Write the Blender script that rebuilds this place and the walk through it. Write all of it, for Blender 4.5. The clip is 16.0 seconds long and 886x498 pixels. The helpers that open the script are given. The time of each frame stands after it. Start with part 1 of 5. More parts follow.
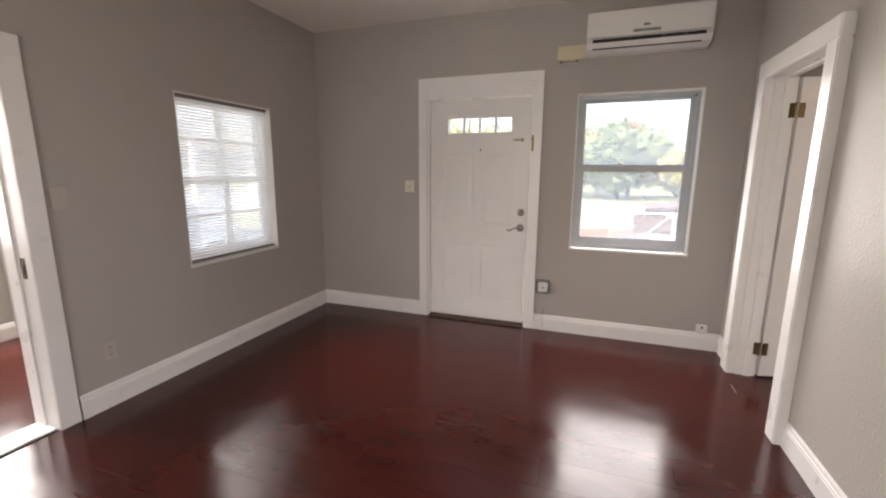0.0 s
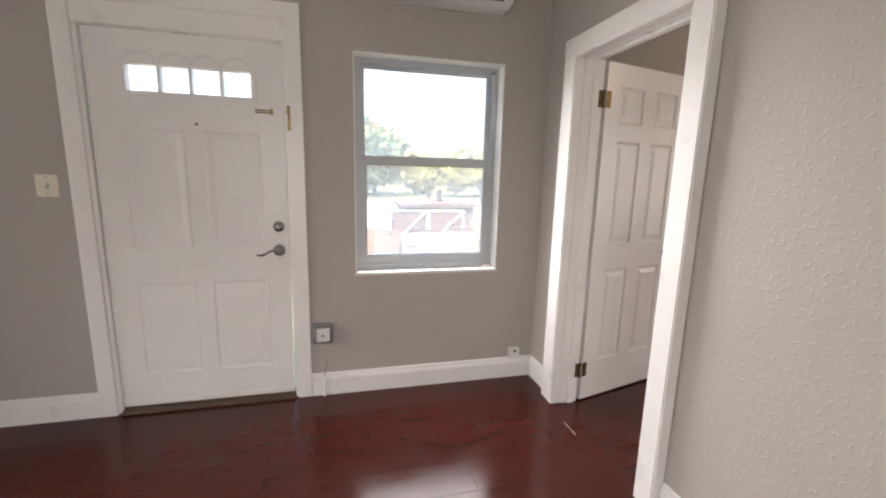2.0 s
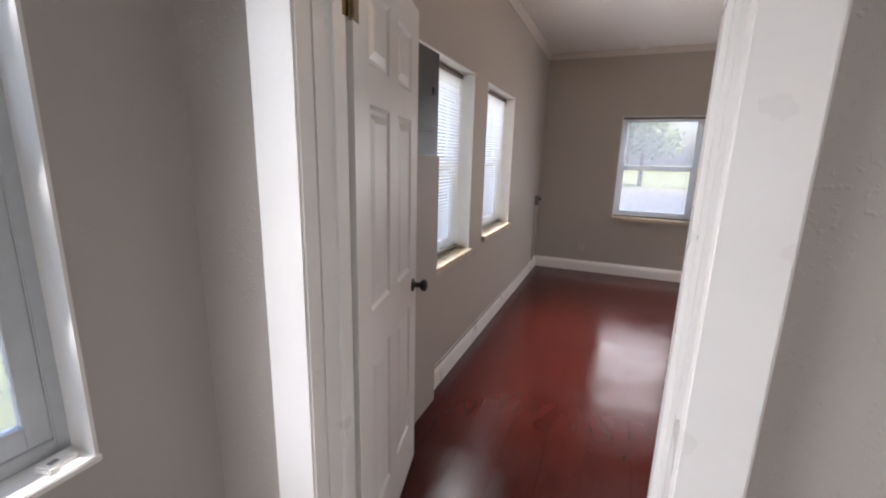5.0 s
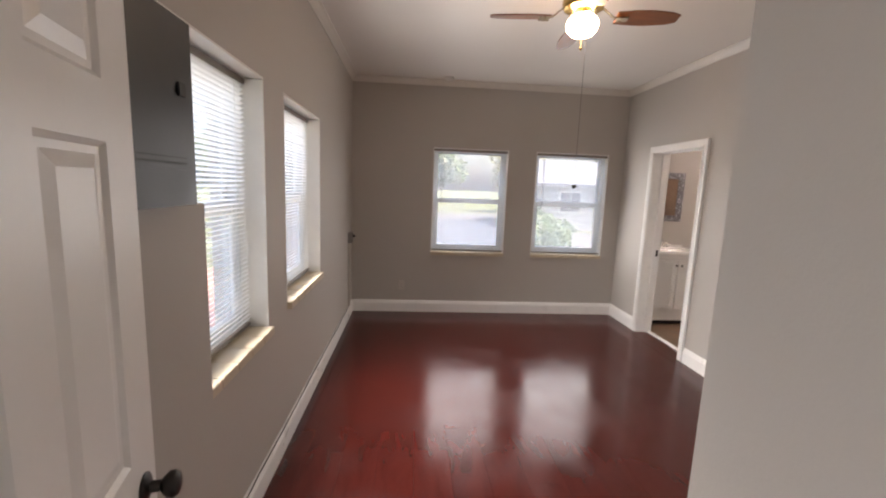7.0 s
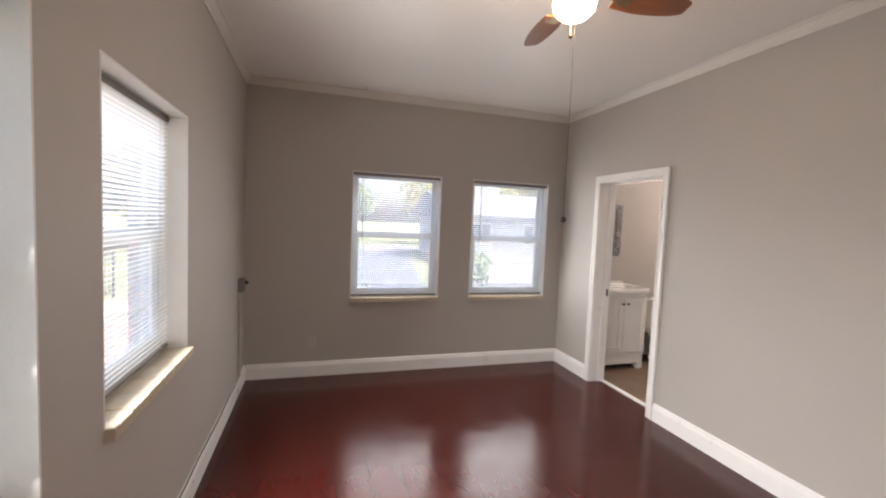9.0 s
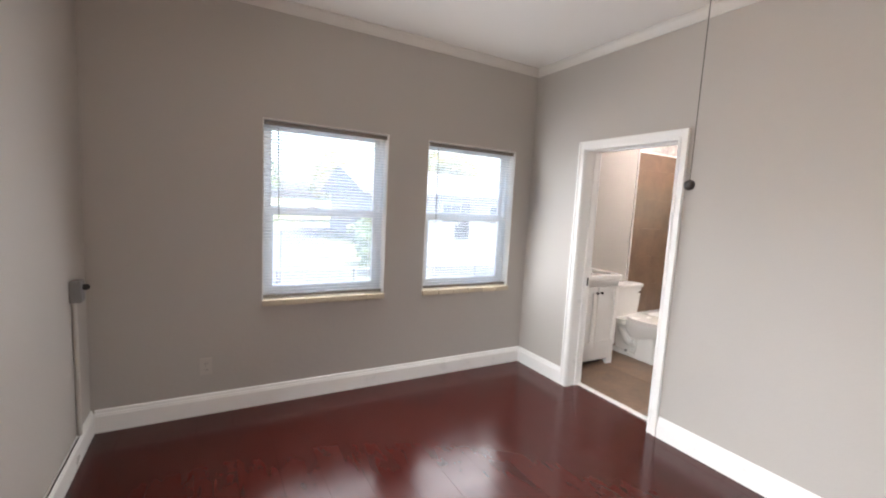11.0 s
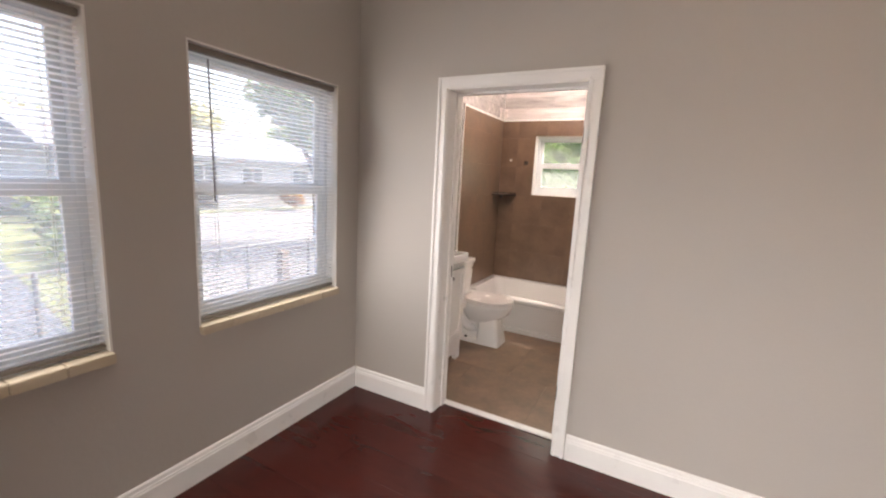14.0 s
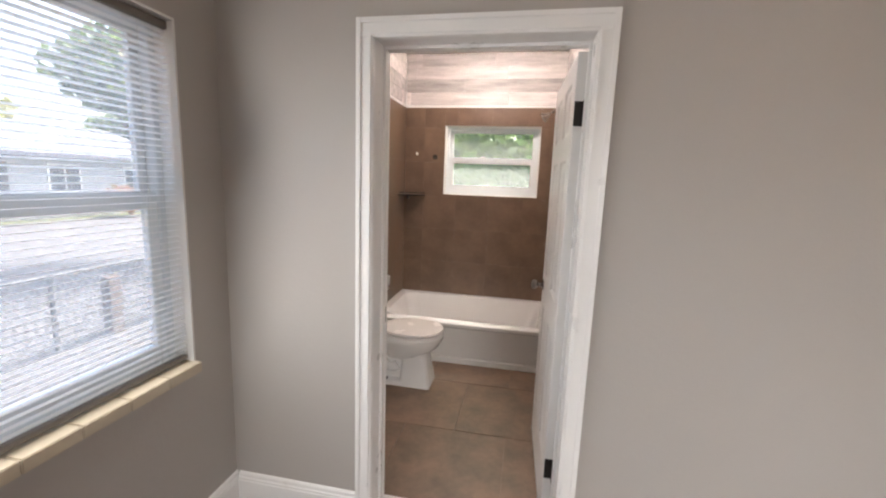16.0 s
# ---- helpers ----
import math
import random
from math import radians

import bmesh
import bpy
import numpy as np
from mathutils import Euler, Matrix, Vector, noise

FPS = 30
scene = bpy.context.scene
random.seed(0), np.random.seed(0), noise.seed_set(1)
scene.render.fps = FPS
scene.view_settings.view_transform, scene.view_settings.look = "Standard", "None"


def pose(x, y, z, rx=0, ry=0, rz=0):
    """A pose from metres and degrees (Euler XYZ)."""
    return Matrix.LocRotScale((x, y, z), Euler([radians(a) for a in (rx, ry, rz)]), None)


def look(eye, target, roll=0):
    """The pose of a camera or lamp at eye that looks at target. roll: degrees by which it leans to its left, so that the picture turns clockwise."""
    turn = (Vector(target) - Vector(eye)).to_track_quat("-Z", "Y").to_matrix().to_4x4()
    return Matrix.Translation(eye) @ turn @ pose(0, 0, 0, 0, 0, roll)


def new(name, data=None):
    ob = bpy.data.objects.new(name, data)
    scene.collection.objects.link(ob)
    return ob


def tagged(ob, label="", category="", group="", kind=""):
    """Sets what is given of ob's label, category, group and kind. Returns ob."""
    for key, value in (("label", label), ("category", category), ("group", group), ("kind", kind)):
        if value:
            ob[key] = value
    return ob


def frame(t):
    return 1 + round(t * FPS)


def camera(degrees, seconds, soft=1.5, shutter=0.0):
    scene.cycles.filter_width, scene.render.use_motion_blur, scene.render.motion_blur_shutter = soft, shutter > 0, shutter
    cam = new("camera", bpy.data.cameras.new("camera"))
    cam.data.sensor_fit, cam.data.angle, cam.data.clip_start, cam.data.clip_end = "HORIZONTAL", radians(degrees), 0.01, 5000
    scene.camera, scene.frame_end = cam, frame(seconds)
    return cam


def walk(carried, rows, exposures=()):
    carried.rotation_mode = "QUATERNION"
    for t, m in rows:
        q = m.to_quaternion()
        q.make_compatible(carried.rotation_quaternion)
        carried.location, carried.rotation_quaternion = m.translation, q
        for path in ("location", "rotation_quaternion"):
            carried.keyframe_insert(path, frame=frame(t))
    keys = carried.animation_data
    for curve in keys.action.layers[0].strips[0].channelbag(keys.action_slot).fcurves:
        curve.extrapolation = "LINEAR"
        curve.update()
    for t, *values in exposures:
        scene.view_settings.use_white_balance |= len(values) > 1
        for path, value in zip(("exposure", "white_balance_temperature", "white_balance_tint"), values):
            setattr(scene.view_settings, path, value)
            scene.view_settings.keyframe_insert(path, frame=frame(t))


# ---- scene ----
cam = camera(93.6, 16.0, soft=2.1)
PATH = [
    (0, (3.293, 0.139, 1.419), (2.634, 1.991, 1.055), 0.3),
    (0.5, (3.228, 0.428, 1.435), (2.863, 2.359, 1.063), 0.6),
    (1, (3.081, 0.724, 1.433), (2.985, 2.685, 1.053), 0.9),
    (1.5, (3.033, 1.019, 1.403), (3.206, 2.976, 1.028), 1.1),
    (2, (3.042, 1.345, 1.392), (3.521, 3.253, 1.032), 1.4),
    (2.5, (3.032, 1.668, 1.385), (3.782, 3.486, 1.023), 1.4),
    (3, (3.024, 1.984, 1.414), (4.022, 3.676, 1.04), 1.0),
    (3.5, (3.172, 2.245, 1.432), (4.388, 3.786, 1.049), 1.1),
    (4, (3.294, 2.469, 1.456), (4.78, 3.746, 1.055), 0.9),
    (4.5, (3.423, 2.69, 1.498), (5.092, 3.704, 1.065), 1.2),
    (5, (3.572, 2.851, 1.456), (5.381, 3.588, 1.025), 1.5),
    (5.2, (3.615, 2.864, 1.476), (5.459, 3.497, 1.033), 1.7),
    (7.5, (4.544, 3.125, 1.548), (6.511, 2.841, 1.324), 2.1),
    (8, (4.745, 3.102, 1.562), (6.701, 2.723, 1.392), 2.2),
    (8.5, (4.973, 3.145, 1.563), (6.906, 2.648, 1.434), 2.2),
    (9, (5.212, 3.178, 1.541), (7.122, 2.598, 1.412), 2.4),
    (11.5, (6.504, 3.16, 1.489), (8.148, 2.047, 1.25), 3.1),
    (12, (6.719, 3.098, 1.48), (8.251, 1.839, 1.218), 3.0),
    (12.5, (6.929, 3.059, 1.464), (8.342, 1.671, 1.184), 2.7),
    (13, (7.164, 3.012, 1.475), (8.415, 1.482, 1.167), 2.7),
    (13.5, (7.328, 2.9, 1.478), (8.424, 1.26, 1.149), 3.0),
    (14, (7.53, 2.71, 1.485), (8.453, 0.967, 1.154), 3.0),
    (14.5, (7.742, 2.585, 1.468), (8.499, 0.762, 1.143), 2.9),
    (15, (7.947, 2.459, 1.485), (8.544, 0.579, 1.151), 2.9),
    (15.5, (8.066, 2.257, 1.482), (8.543, 0.342, 1.156), 2.6),
    (16, (8.129, 2.04, 1.49), (8.502, 0.102, 1.166), 2.1),
]
EXPOSURES = [(0, 3.13, 6900, 15), (1.0, 3.34, 6900, 14), (1.5, 3.42, 6900, 13), (2.0, 3.2, 6700, 12), (2.6, 2.93, 6700, 11), (3.5, 2.77, 6650, 11), (4.5, 2.67, 6450, 13), (5.2, 2.76, 6250, 14), (7.5, 2.8, 6800, 13), (9, 2.9, 6550, 12), (11.5, 3.38, 6100, 8), (13, 3.03, 6200, 9), (14, 2.82, 6850, 14), (14.6, 2.78, 6850, 13), (15.2, 2.78, 6500, 11), (16, 2.68, 6450, 10)]
walk(cam, [(t, look(eye, target, roll)) for t, eye, target, roll in PATH], EXPOSURES)

# ---- world and light ----
DAY1, DAY2 = 2.23, 1.12
world = bpy.data.worlds.new("sky")
scene.world = world
world.use_nodes = True
wn = world.node_tree
sky = wn.nodes.new("ShaderNodeTexSky")
sky.sky_type = "NISHITA"
sky.sun_disc = False
sky.sun_elevation = radians(58)
sky.sun_rotation = radians(200)
sky.air_density = 1.0
sky.dust_density = 6.0
sky.ozone_density = 0.6
wn.links.new(sky.outputs[0], wn.nodes["Background"].inputs[0])
wn.nodes["Background"].inputs[1].default_value = 0.13
sun_data = bpy.data.lights.new("sun", "SUN")
sun_data.energy = 2.6
sun_data.angle = radians(14)
sun_data.color = (1.0, 0.96, 0.9)
sun = new("sun", sun_data)
sun.matrix_world = look((0, 0, 20), (0.34 * 10, 0.94 * 10, 20 - 16))

# daylight standing in each opening: strips one over another, the lower three turned down as the sky's light falls, the top one up as the slats throw it
EASTERN = ("daylight_window_5", "daylight_window_6")
STEEP = ("daylight_window_3", "daylight_window_4")
for name_, x_, y_, z_, turn_, wide, high, watts in (
        ("daylight_window_1", 0.63, 2.74, 1.343, 90, 0.82, 1.14, DAY1 * 0.65),
        ("daylight_window_2", 3.585, 3.842, 1.36, 0, 0.86, 1.28, DAY1 * 1.2),
        # lamp of the unseen south window, added to light the entry wall
        ("daylight_added_window", 2.30, -1.24, 1.375, 180, 1.35, 1.15, DAY1 * 1.15),
        ("daylight_side_room", -1.20, 1.285, 1.375, 90, 1.40, 1.15, DAY1 * 3.6),
        ("daylight_window_3", 6.05, 3.735, 1.404, 0, 0.70, 1.12, DAY2 * 3.2),
        ("daylight_window_4", 7.17, 3.735, 1.422, 0, 0.82, 1.12, DAY2 * 4.1),
        ("daylight_window_5", 9.285, 2.411, 1.377, -90, 0.84, 1.16, DAY2 * 1.5),
        ("daylight_window_6", 9.285, 1.170, 1.378, -90, 0.84, 1.16, DAY2 * 1.6)):
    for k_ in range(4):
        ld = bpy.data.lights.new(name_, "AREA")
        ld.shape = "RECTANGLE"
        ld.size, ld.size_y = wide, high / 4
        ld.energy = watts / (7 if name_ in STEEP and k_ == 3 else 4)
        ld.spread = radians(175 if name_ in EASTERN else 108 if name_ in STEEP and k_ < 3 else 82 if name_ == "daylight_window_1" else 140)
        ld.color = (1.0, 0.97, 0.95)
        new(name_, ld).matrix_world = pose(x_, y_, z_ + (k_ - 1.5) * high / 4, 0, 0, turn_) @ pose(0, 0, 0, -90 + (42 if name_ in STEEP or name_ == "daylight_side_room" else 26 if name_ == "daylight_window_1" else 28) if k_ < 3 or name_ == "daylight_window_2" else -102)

# skylight between each pane and its blind: added lamps that brighten the slats
for name_, x_, y_, z_, turn_, watts in (
        ("skylight_window_1", 0.530, 2.74, 1.343, 90, 0.22),
        ("skylight_window_3", 5.976, 3.923, 1.404, 0, 0.38),
        ("skylight_window_4", 7.170, 3.923, 1.422, 0, 0.38),
        ("skylight_window_5", 9.410, 2.411, 1.377, -90, 0.10),
        ("skylight_window_6", 9.410, 1.170, 1.378, -90, 0.10)):
    ld = bpy.data.lights.new(name_, "AREA")
    ld.shape = "RECTANGLE"
    ld.size, ld.size_y = 0.84, 1.14
    ld.energy = watts
    ld.color = (1.0, 0.98, 0.96)
    new(name_, ld).matrix_world = pose(x_, y_, z_, 0, 0, turn_) @ pose(0, 0, 0, -90)

# ---- materials ----


def mat(name, col, rough=0.5, metal=0.0, var=0.08, scale=5.0, fine=90.0, bump=0.15, dist=0.002, stretch=(1, 1, 1), rand=0.0, rvar=0.06, spec=0.5, coat=0.0, medium=0.0, blobs=False):
    """Paint, metal, stone or plastic: two scales of variation in colour and gloss, and a fine relief."""
    m = bpy.data.materials.new(name)
    m.use_nodes = True
    nt = m.node_tree
    n, l = nt.nodes, nt.links
    p = n["Principled BSDF"]
    p.inputs["Metallic"].default_value = metal
    p.inputs["Specular IOR Level"].default_value = spec
    p.inputs["Coat Weight"].default_value = coat
    p.inputs["Coat Roughness"].default_value = 0.08
    tc = n.new("ShaderNodeTexCoord")
    mp = n.new("ShaderNodeMapping")
    mp.inputs["Scale"].default_value = stretch
    l.new(tc.outputs["Object"], mp.inputs["Vector"])
    vec = mp.outputs[0]
    info = None
    if rand:
        info = n.new("ShaderNodeObjectInfo")
        sh = n.new("ShaderNodeVectorMath")
        sh.operation = "MULTIPLY_ADD"
        sh.inputs[1].default_value = (1, 1, 1)
        sc = n.new("ShaderNodeMath")
        sc.operation = "MULTIPLY"
        sc.inputs[1].default_value = 37.0
        l.new(info.outputs["Random"], sc.inputs[0])
        l.new(vec, sh.inputs[0])
        l.new(sc.outputs[0], sh.inputs[2])
        vec = sh.outputs[0]
    big = n.new("ShaderNodeTexNoise")
    big.inputs["Scale"].default_value = scale
    big.inputs["Detail"].default_value = 4
    l.new(vec, big.inputs["Vector"])
    small = n.new("ShaderNodeTexNoise")
    small.inputs["Scale"].default_value = fine
    small.inputs["Detail"].default_value = 3
    l.new(vec, small.inputs["Vector"])
    add = n.new("ShaderNodeMath")
    add.operation = "MULTIPLY_ADD"
    add.inputs[1].default_value = 0.35
    l.new(small.outputs[0], add.inputs[0])
    l.new(big.outputs[0], add.inputs[2])
    val = add.outputs[0]
    if rand:
        ra = n.new("ShaderNodeMath")
        ra.operation = "MULTIPLY_ADD"
        ra.inputs[1].default_value = rand
        l.new(info.outputs["Random"], ra.inputs[0])
        l.new(val, ra.inputs[2])
        val = ra.outputs[0]
    mr = n.new("ShaderNodeMapRange")
    mr.inputs["From Min"].default_value = 0.35
    mr.inputs["From Max"].default_value = 1.0 + rand
    mr.inputs["To Min"].default_value = 1 - var
    mr.inputs["To Max"].default_value = 1 + var
    l.new(val, mr.inputs["Value"])
    mul = n.new("ShaderNodeVectorMath")
    mul.operation = "SCALE"
    mul.inputs[0].default_value = col
    l.new(mr.outputs[0], mul.inputs["Scale"])
    l.new(mul.outputs[0], p.inputs["Base Color"])
    rr = n.new("ShaderNodeMapRange")
    rr.inputs["From Min"].default_value = 0.3
    rr.inputs["From Max"].default_value = 0.7
    rr.inputs["To Min"].default_value = max(0.02, rough - rvar)
    rr.inputs["To Max"].default_value = min(1, rough + rvar)
    l.new(big.outputs[0], rr.inputs["Value"])
    l.new(rr.outputs[0], p.inputs["Roughness"])
    if bump:
        b = n.new("ShaderNodeBump")
        b.inputs["Strength"].default_value = bump
        b.inputs["Distance"].default_value = dist
        l.new(small.outputs[0], b.inputs["Height"])
        last = b
        if medium:
            md = n.new("ShaderNodeTexNoise")
            md.inputs["Scale"].default_value = medium
            md.inputs["Detail"].default_value = 2
            l.new(vec, md.inputs["Vector"])
            b2 = n.new("ShaderNodeBump")
            b2.inputs["Strength"].default_value = 0.42 if blobs else min(1, bump * 1.4)
            b2.inputs["Distance"].default_value = dist * 2
            src = md.outputs[0]
            if blobs:
                cut = n.new("ShaderNodeMapRange")
                cut.inputs["From Min"].default_value = 0.56
                cut.inputs["From Max"].default_value = 0.74
                l.new(src, cut.inputs["Value"])
                src = cut.outputs[0]
            l.new(src, b2.inputs["Height"])
            l.new(b.outputs[0], b2.inputs["Normal"])
            last = b2
        l.new(last.outputs[0], p.inputs["Normal"])
    return m


def leaf_mat(name, a, b):
    """Foliage: each clump of leaves its own green, a little light through them."""
    m = bpy.data.materials.new(name)
    m.use_nodes = True
    n, l = m.node_tree.nodes, m.node_tree.links
    p = n["Principled BSDF"]
    p.inputs["Roughness"].default_value = 0.55
    g = n.new("ShaderNodeNewGeometry")
    mx = n.new("ShaderNodeMix")
    mx.data_type = "RGBA"
    mx.inputs[6].default_value = (*a, 1)
    mx.inputs[7].default_value = (*b, 1)
    l.new(g.outputs["Random Per Island"], mx.inputs[0])
    l.new(mx.outputs[2], p.inputs["Base Color"])
    tr = n.new("ShaderNodeBsdfTranslucent")
    l.new(mx.outputs[2], tr.inputs[0])
    ms = n.new("ShaderNodeMixShader")
    ms.inputs[0].default_value = 0.48
    l.new(p.outputs[0], ms.inputs[1])
    l.new(tr.outputs[0], ms.inputs[2])
    l.new(ms.outputs[0], n["Material Output"].inputs[0])
    return m


def glass_mat(name, tint=(1, 1, 1), haze=0.13):
    """Thin window glass: clear under a painted glare haze, with a mirror sheen at grazing angles."""
    m = bpy.data.materials.new(name)
    m.use_nodes = True
    n, l = m.node_tree.nodes, m.node_tree.links
    n.remove(n["Principled BSDF"])
    t = n.new("ShaderNodeBsdfTransparent")
    t.inputs[0].default_value = (*tint, 1)
    g = n.new("ShaderNodeBsdfGlossy")
    g.inputs["Roughness"].default_value = 0.02
    lw = n.new("ShaderNodeLayerWeight")
    pw = n.new("ShaderNodeMath")
    pw.operation = "POWER"
    pw.inputs[1].default_value = 5.0
    l.new(lw.outputs["Facing"], pw.inputs[0])
    f = n.new("ShaderNodeMath")
    f.operation = "MULTIPLY_ADD"
    f.inputs[1].default_value = 0.55
    f.inputs[2].default_value = 0.035
    l.new(pw.outputs[0], f.inputs[0])
    ms = n.new("ShaderNodeMixShader")
    l.new(f.outputs[0], ms.inputs[0])
    # white veil mixed into the pane, standing for the glare of bright daylight
    veil = n.new("ShaderNodeBsdfTranslucent")
    veil.inputs[0].default_value = (0.85, 0.85, 0.85, 1)
    mottle = n.new("ShaderNodeTexNoise")
    mottle.inputs["Scale"].default_value = 2.5
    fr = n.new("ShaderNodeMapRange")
    fr.inputs["To Min"].default_value = haze * 0.75
    fr.inputs["To Max"].default_value = haze * 1.25
    l.new(mottle.outputs[0], fr.inputs["Value"])
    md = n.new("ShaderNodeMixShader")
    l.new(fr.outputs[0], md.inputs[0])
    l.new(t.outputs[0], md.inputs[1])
    l.new(veil.outputs[0], md.inputs[2])
    l.new(md.outputs[0], ms.inputs[1])
    l.new(g.outputs[0], ms.inputs[2])
    l.new(ms.outputs[0], n["Material Output"].inputs[0])
    return m


def glow_mat(name, col, strength):
    m = bpy.data.materials.new(name)
    m.use_nodes = True
    n, l = m.node_tree.nodes, m.node_tree.links
    e = n.new("ShaderNodeEmission")
    e.inputs[0].default_value = (*col, 1)
    e.inputs[1].default_value = strength
    l.new(e.outputs[0], n["Material Output"].inputs[0])
    return m


def slat_mat(name):
    """White vinyl blind slats, which let some daylight through."""
    m = bpy.data.materials.new(name)
    m.use_nodes = True
    n, l = m.node_tree.nodes, m.node_tree.links
    p = n["Principled BSDF"]
    p.inputs["Base Color"].default_value = (0.88, 0.89, 0.88, 1)
    p.inputs["Roughness"].default_value = 0.4
    ns = n.new("ShaderNodeTexNoise")
    ns.inputs["Scale"].default_value = 6
    mr = n.new("ShaderNodeMapRange")
    mr.inputs["To Min"].default_value = 0.3
    mr.inputs["To Max"].default_value = 0.5
    l.new(ns.outputs[0], mr.inputs["Value"])
    l.new(mr.outputs[0], p.inputs["Roughness"])
    tr = n.new("ShaderNodeBsdfTranslucent")
    tr.inputs[0].default_value = (0.97, 0.98, 0.98, 1)
    ms = n.new("ShaderNodeMixShader")
    ms.inputs[0].default_value = 0.6
    l.new(p.outputs[0], ms.inputs[1])
    l.new(tr.outputs[0], ms.inputs[2])
    l.new(ms.outputs[0], n["Material Output"].inputs[0])
    return m


def wood_mat(name):
    """Glossy red laminate: streaky grain that changes from plank to plank, and smudged gloss across the whole floor."""
    m = bpy.data.materials.new(name)
    m.use_nodes = True
    n, l = m.node_tree.nodes, m.node_tree.links
    p = n["Principled BSDF"]
    p.inputs["Specular IOR Level"].default_value = 0.32
    tc = n.new("ShaderNodeTexCoord")
    info = n.new("ShaderNodeObjectInfo")
    shift = n.new("ShaderNodeMath")
    shift.operation = "MULTIPLY"
    shift.inputs[1].default_value = 37.0
    l.new(info.outputs["Random"], shift.inputs[0])
    mp = n.new("ShaderNodeMapping")
    mp.inputs["Scale"].default_value = (1.0, 3.2, 1.0)
    l.new(tc.outputs["Object"], mp.inputs["Vector"])
    l.new(shift.outputs[0], mp.inputs["Location"])

    def noise(scale, detail, vec, distort=0.0):
        t = n.new("ShaderNodeTexNoise")
        t.inputs["Scale"].default_value = scale
        t.inputs["Detail"].default_value = detail
        t.inputs["Distortion"].default_value = distort
        l.new(vec, t.inputs["Vector"])
        return t.outputs[0]

    grain = noise(3.4, 6, mp.outputs[0], 0.9)
    flame = noise(1.6, 3, mp.outputs[0], 1.2)
    both = n.new("ShaderNodeMath")
    both.operation = "MULTIPLY_ADD"
    both.inputs[1].default_value = 0.7
    l.new(flame, both.inputs[0])
    l.new(grain, both.inputs[2])
    tone = n.new("ShaderNodeMath")
    tone.operation = "MULTIPLY_ADD"
    tone.inputs[1].default_value = 0.12
    l.new(info.outputs["Random"], tone.inputs[0])
    l.new(both.outputs[0], tone.inputs[2])
    ramp = n.new("ShaderNodeValToRGB")
    ramp.color_ramp.elements[0].position = 0.60
    ramp.color_ramp.elements[0].color = (0.036, 0.0057, 0.0044, 1)
    ramp.color_ramp.elements[1].position = 1.0
    ramp.color_ramp.elements[1].color = (0.053, 0.0088, 0.0066, 1)
    l.new(tone.outputs[0], ramp.inputs[0])
    l.new(ramp.outputs[0], p.inputs["Base Color"])
    smudge = noise(3.0, 4, tc.outputs["Object"], 0.8)
    rg = n.new("ShaderNodeMapRange")
    rg.inputs["From Min"].default_value = 0.36
    rg.inputs["From Max"].default_value = 0.64
    rg.inputs["To Min"].default_value = 0.14
    rg.inputs["To Max"].default_value = 0.25
    l.new(smudge, rg.inputs["Value"])
    l.new(rg.outputs[0], p.inputs["Roughness"])
    return m


M_WALL = mat("greige wall paint", (0.42, 0.393, 0.362), 0.62, var=0.035, scale=1.6, fine=170, bump=0.22, dist=0.0014, medium=38)
M_ROUGH = mat("rolled plaster paint", (0.45, 0.42, 0.385), 0.5, var=0.04, scale=2.0, fine=110, bump=0.16, dist=0.0018, medium=62, blobs=True)
M_CEIL = mat("ceiling paint", (0.78, 0.75, 0.71), 0.42, var=0.03, scale=1.2, fine=120, bump=0.2, dist=0.0015)
M_TRIM = mat("white trim paint", (0.80, 0.79, 0.77), 0.32, var=0.03, scale=7, fine=60, bump=0.08, dist=0.001)
M_DOOR = mat("white door paint", (0.76, 0.75, 0.73), 0.34, var=0.03, scale=4, fine=70, bump=0.08, dist=0.001)
M_VINYL = mat("window vinyl", (0.70, 0.73, 0.74), 0.35, var=0.04, scale=9, fine=50, bump=0.03)
M_ALU = mat("greyed window frame", (0.50, 0.53, 0.55), 0.4, var=0.08, scale=9, fine=60, bump=0.05)
M_SILL = mat("cream tile sill", (0.50, 0.43, 0.32), 0.35, var=0.12, scale=9, fine=60, bump=0.1, rand=0.3)
M_CROWN = mat("cream moulding paint", (0.62, 0.59, 0.545), 0.4, var=0.04, scale=6, fine=60, bump=0.1, dist=0.001)
M_PLASTER = mat("white plaster reveal", (0.74, 0.73, 0.70), 0.6, var=0.05, scale=9, fine=90, bump=0.35, dist=0.002)
M_WOOD = wood_mat("red laminate plank")
M_SUB = mat("dark floor joint", (0.018, 0.008, 0.006), 0.7)
M_PVC = mat("white appliance plastic", (0.74, 0.73, 0.70), 0.35, var=0.02, bump=0.02)
M_CREAM = mat("aged cream plastic", (0.62, 0.57, 0.42), 0.45, var=0.08, bump=0.04)
M_IVORY = mat("ivory switch plastic", (0.74, 0.70, 0.58), 0.35, var=0.03, bump=0.02)
M_PAINTED = mat("painted-over plate", (0.47, 0.44, 0.40), 0.5, var=0.04, bump=0.05)
# black parts, and openings whose inside shade is painted as black
M_DARK = mat("black part and opening shade", (0.012, 0.011, 0.011), 0.6, var=0.2)
M_GREYBOX = mat("grey plastic box", (0.20, 0.195, 0.195), 0.5, var=0.1)
M_STEEL = mat("grey enamelled steel", (0.026, 0.028, 0.030), 0.4, var=0.15, metal=0.0, spec=0.4, bump=0.05)
M_NICKEL = mat("satin nickel", (0.30, 0.28, 0.26), 0.28, metal=1.0, var=0.08, bump=0.03)
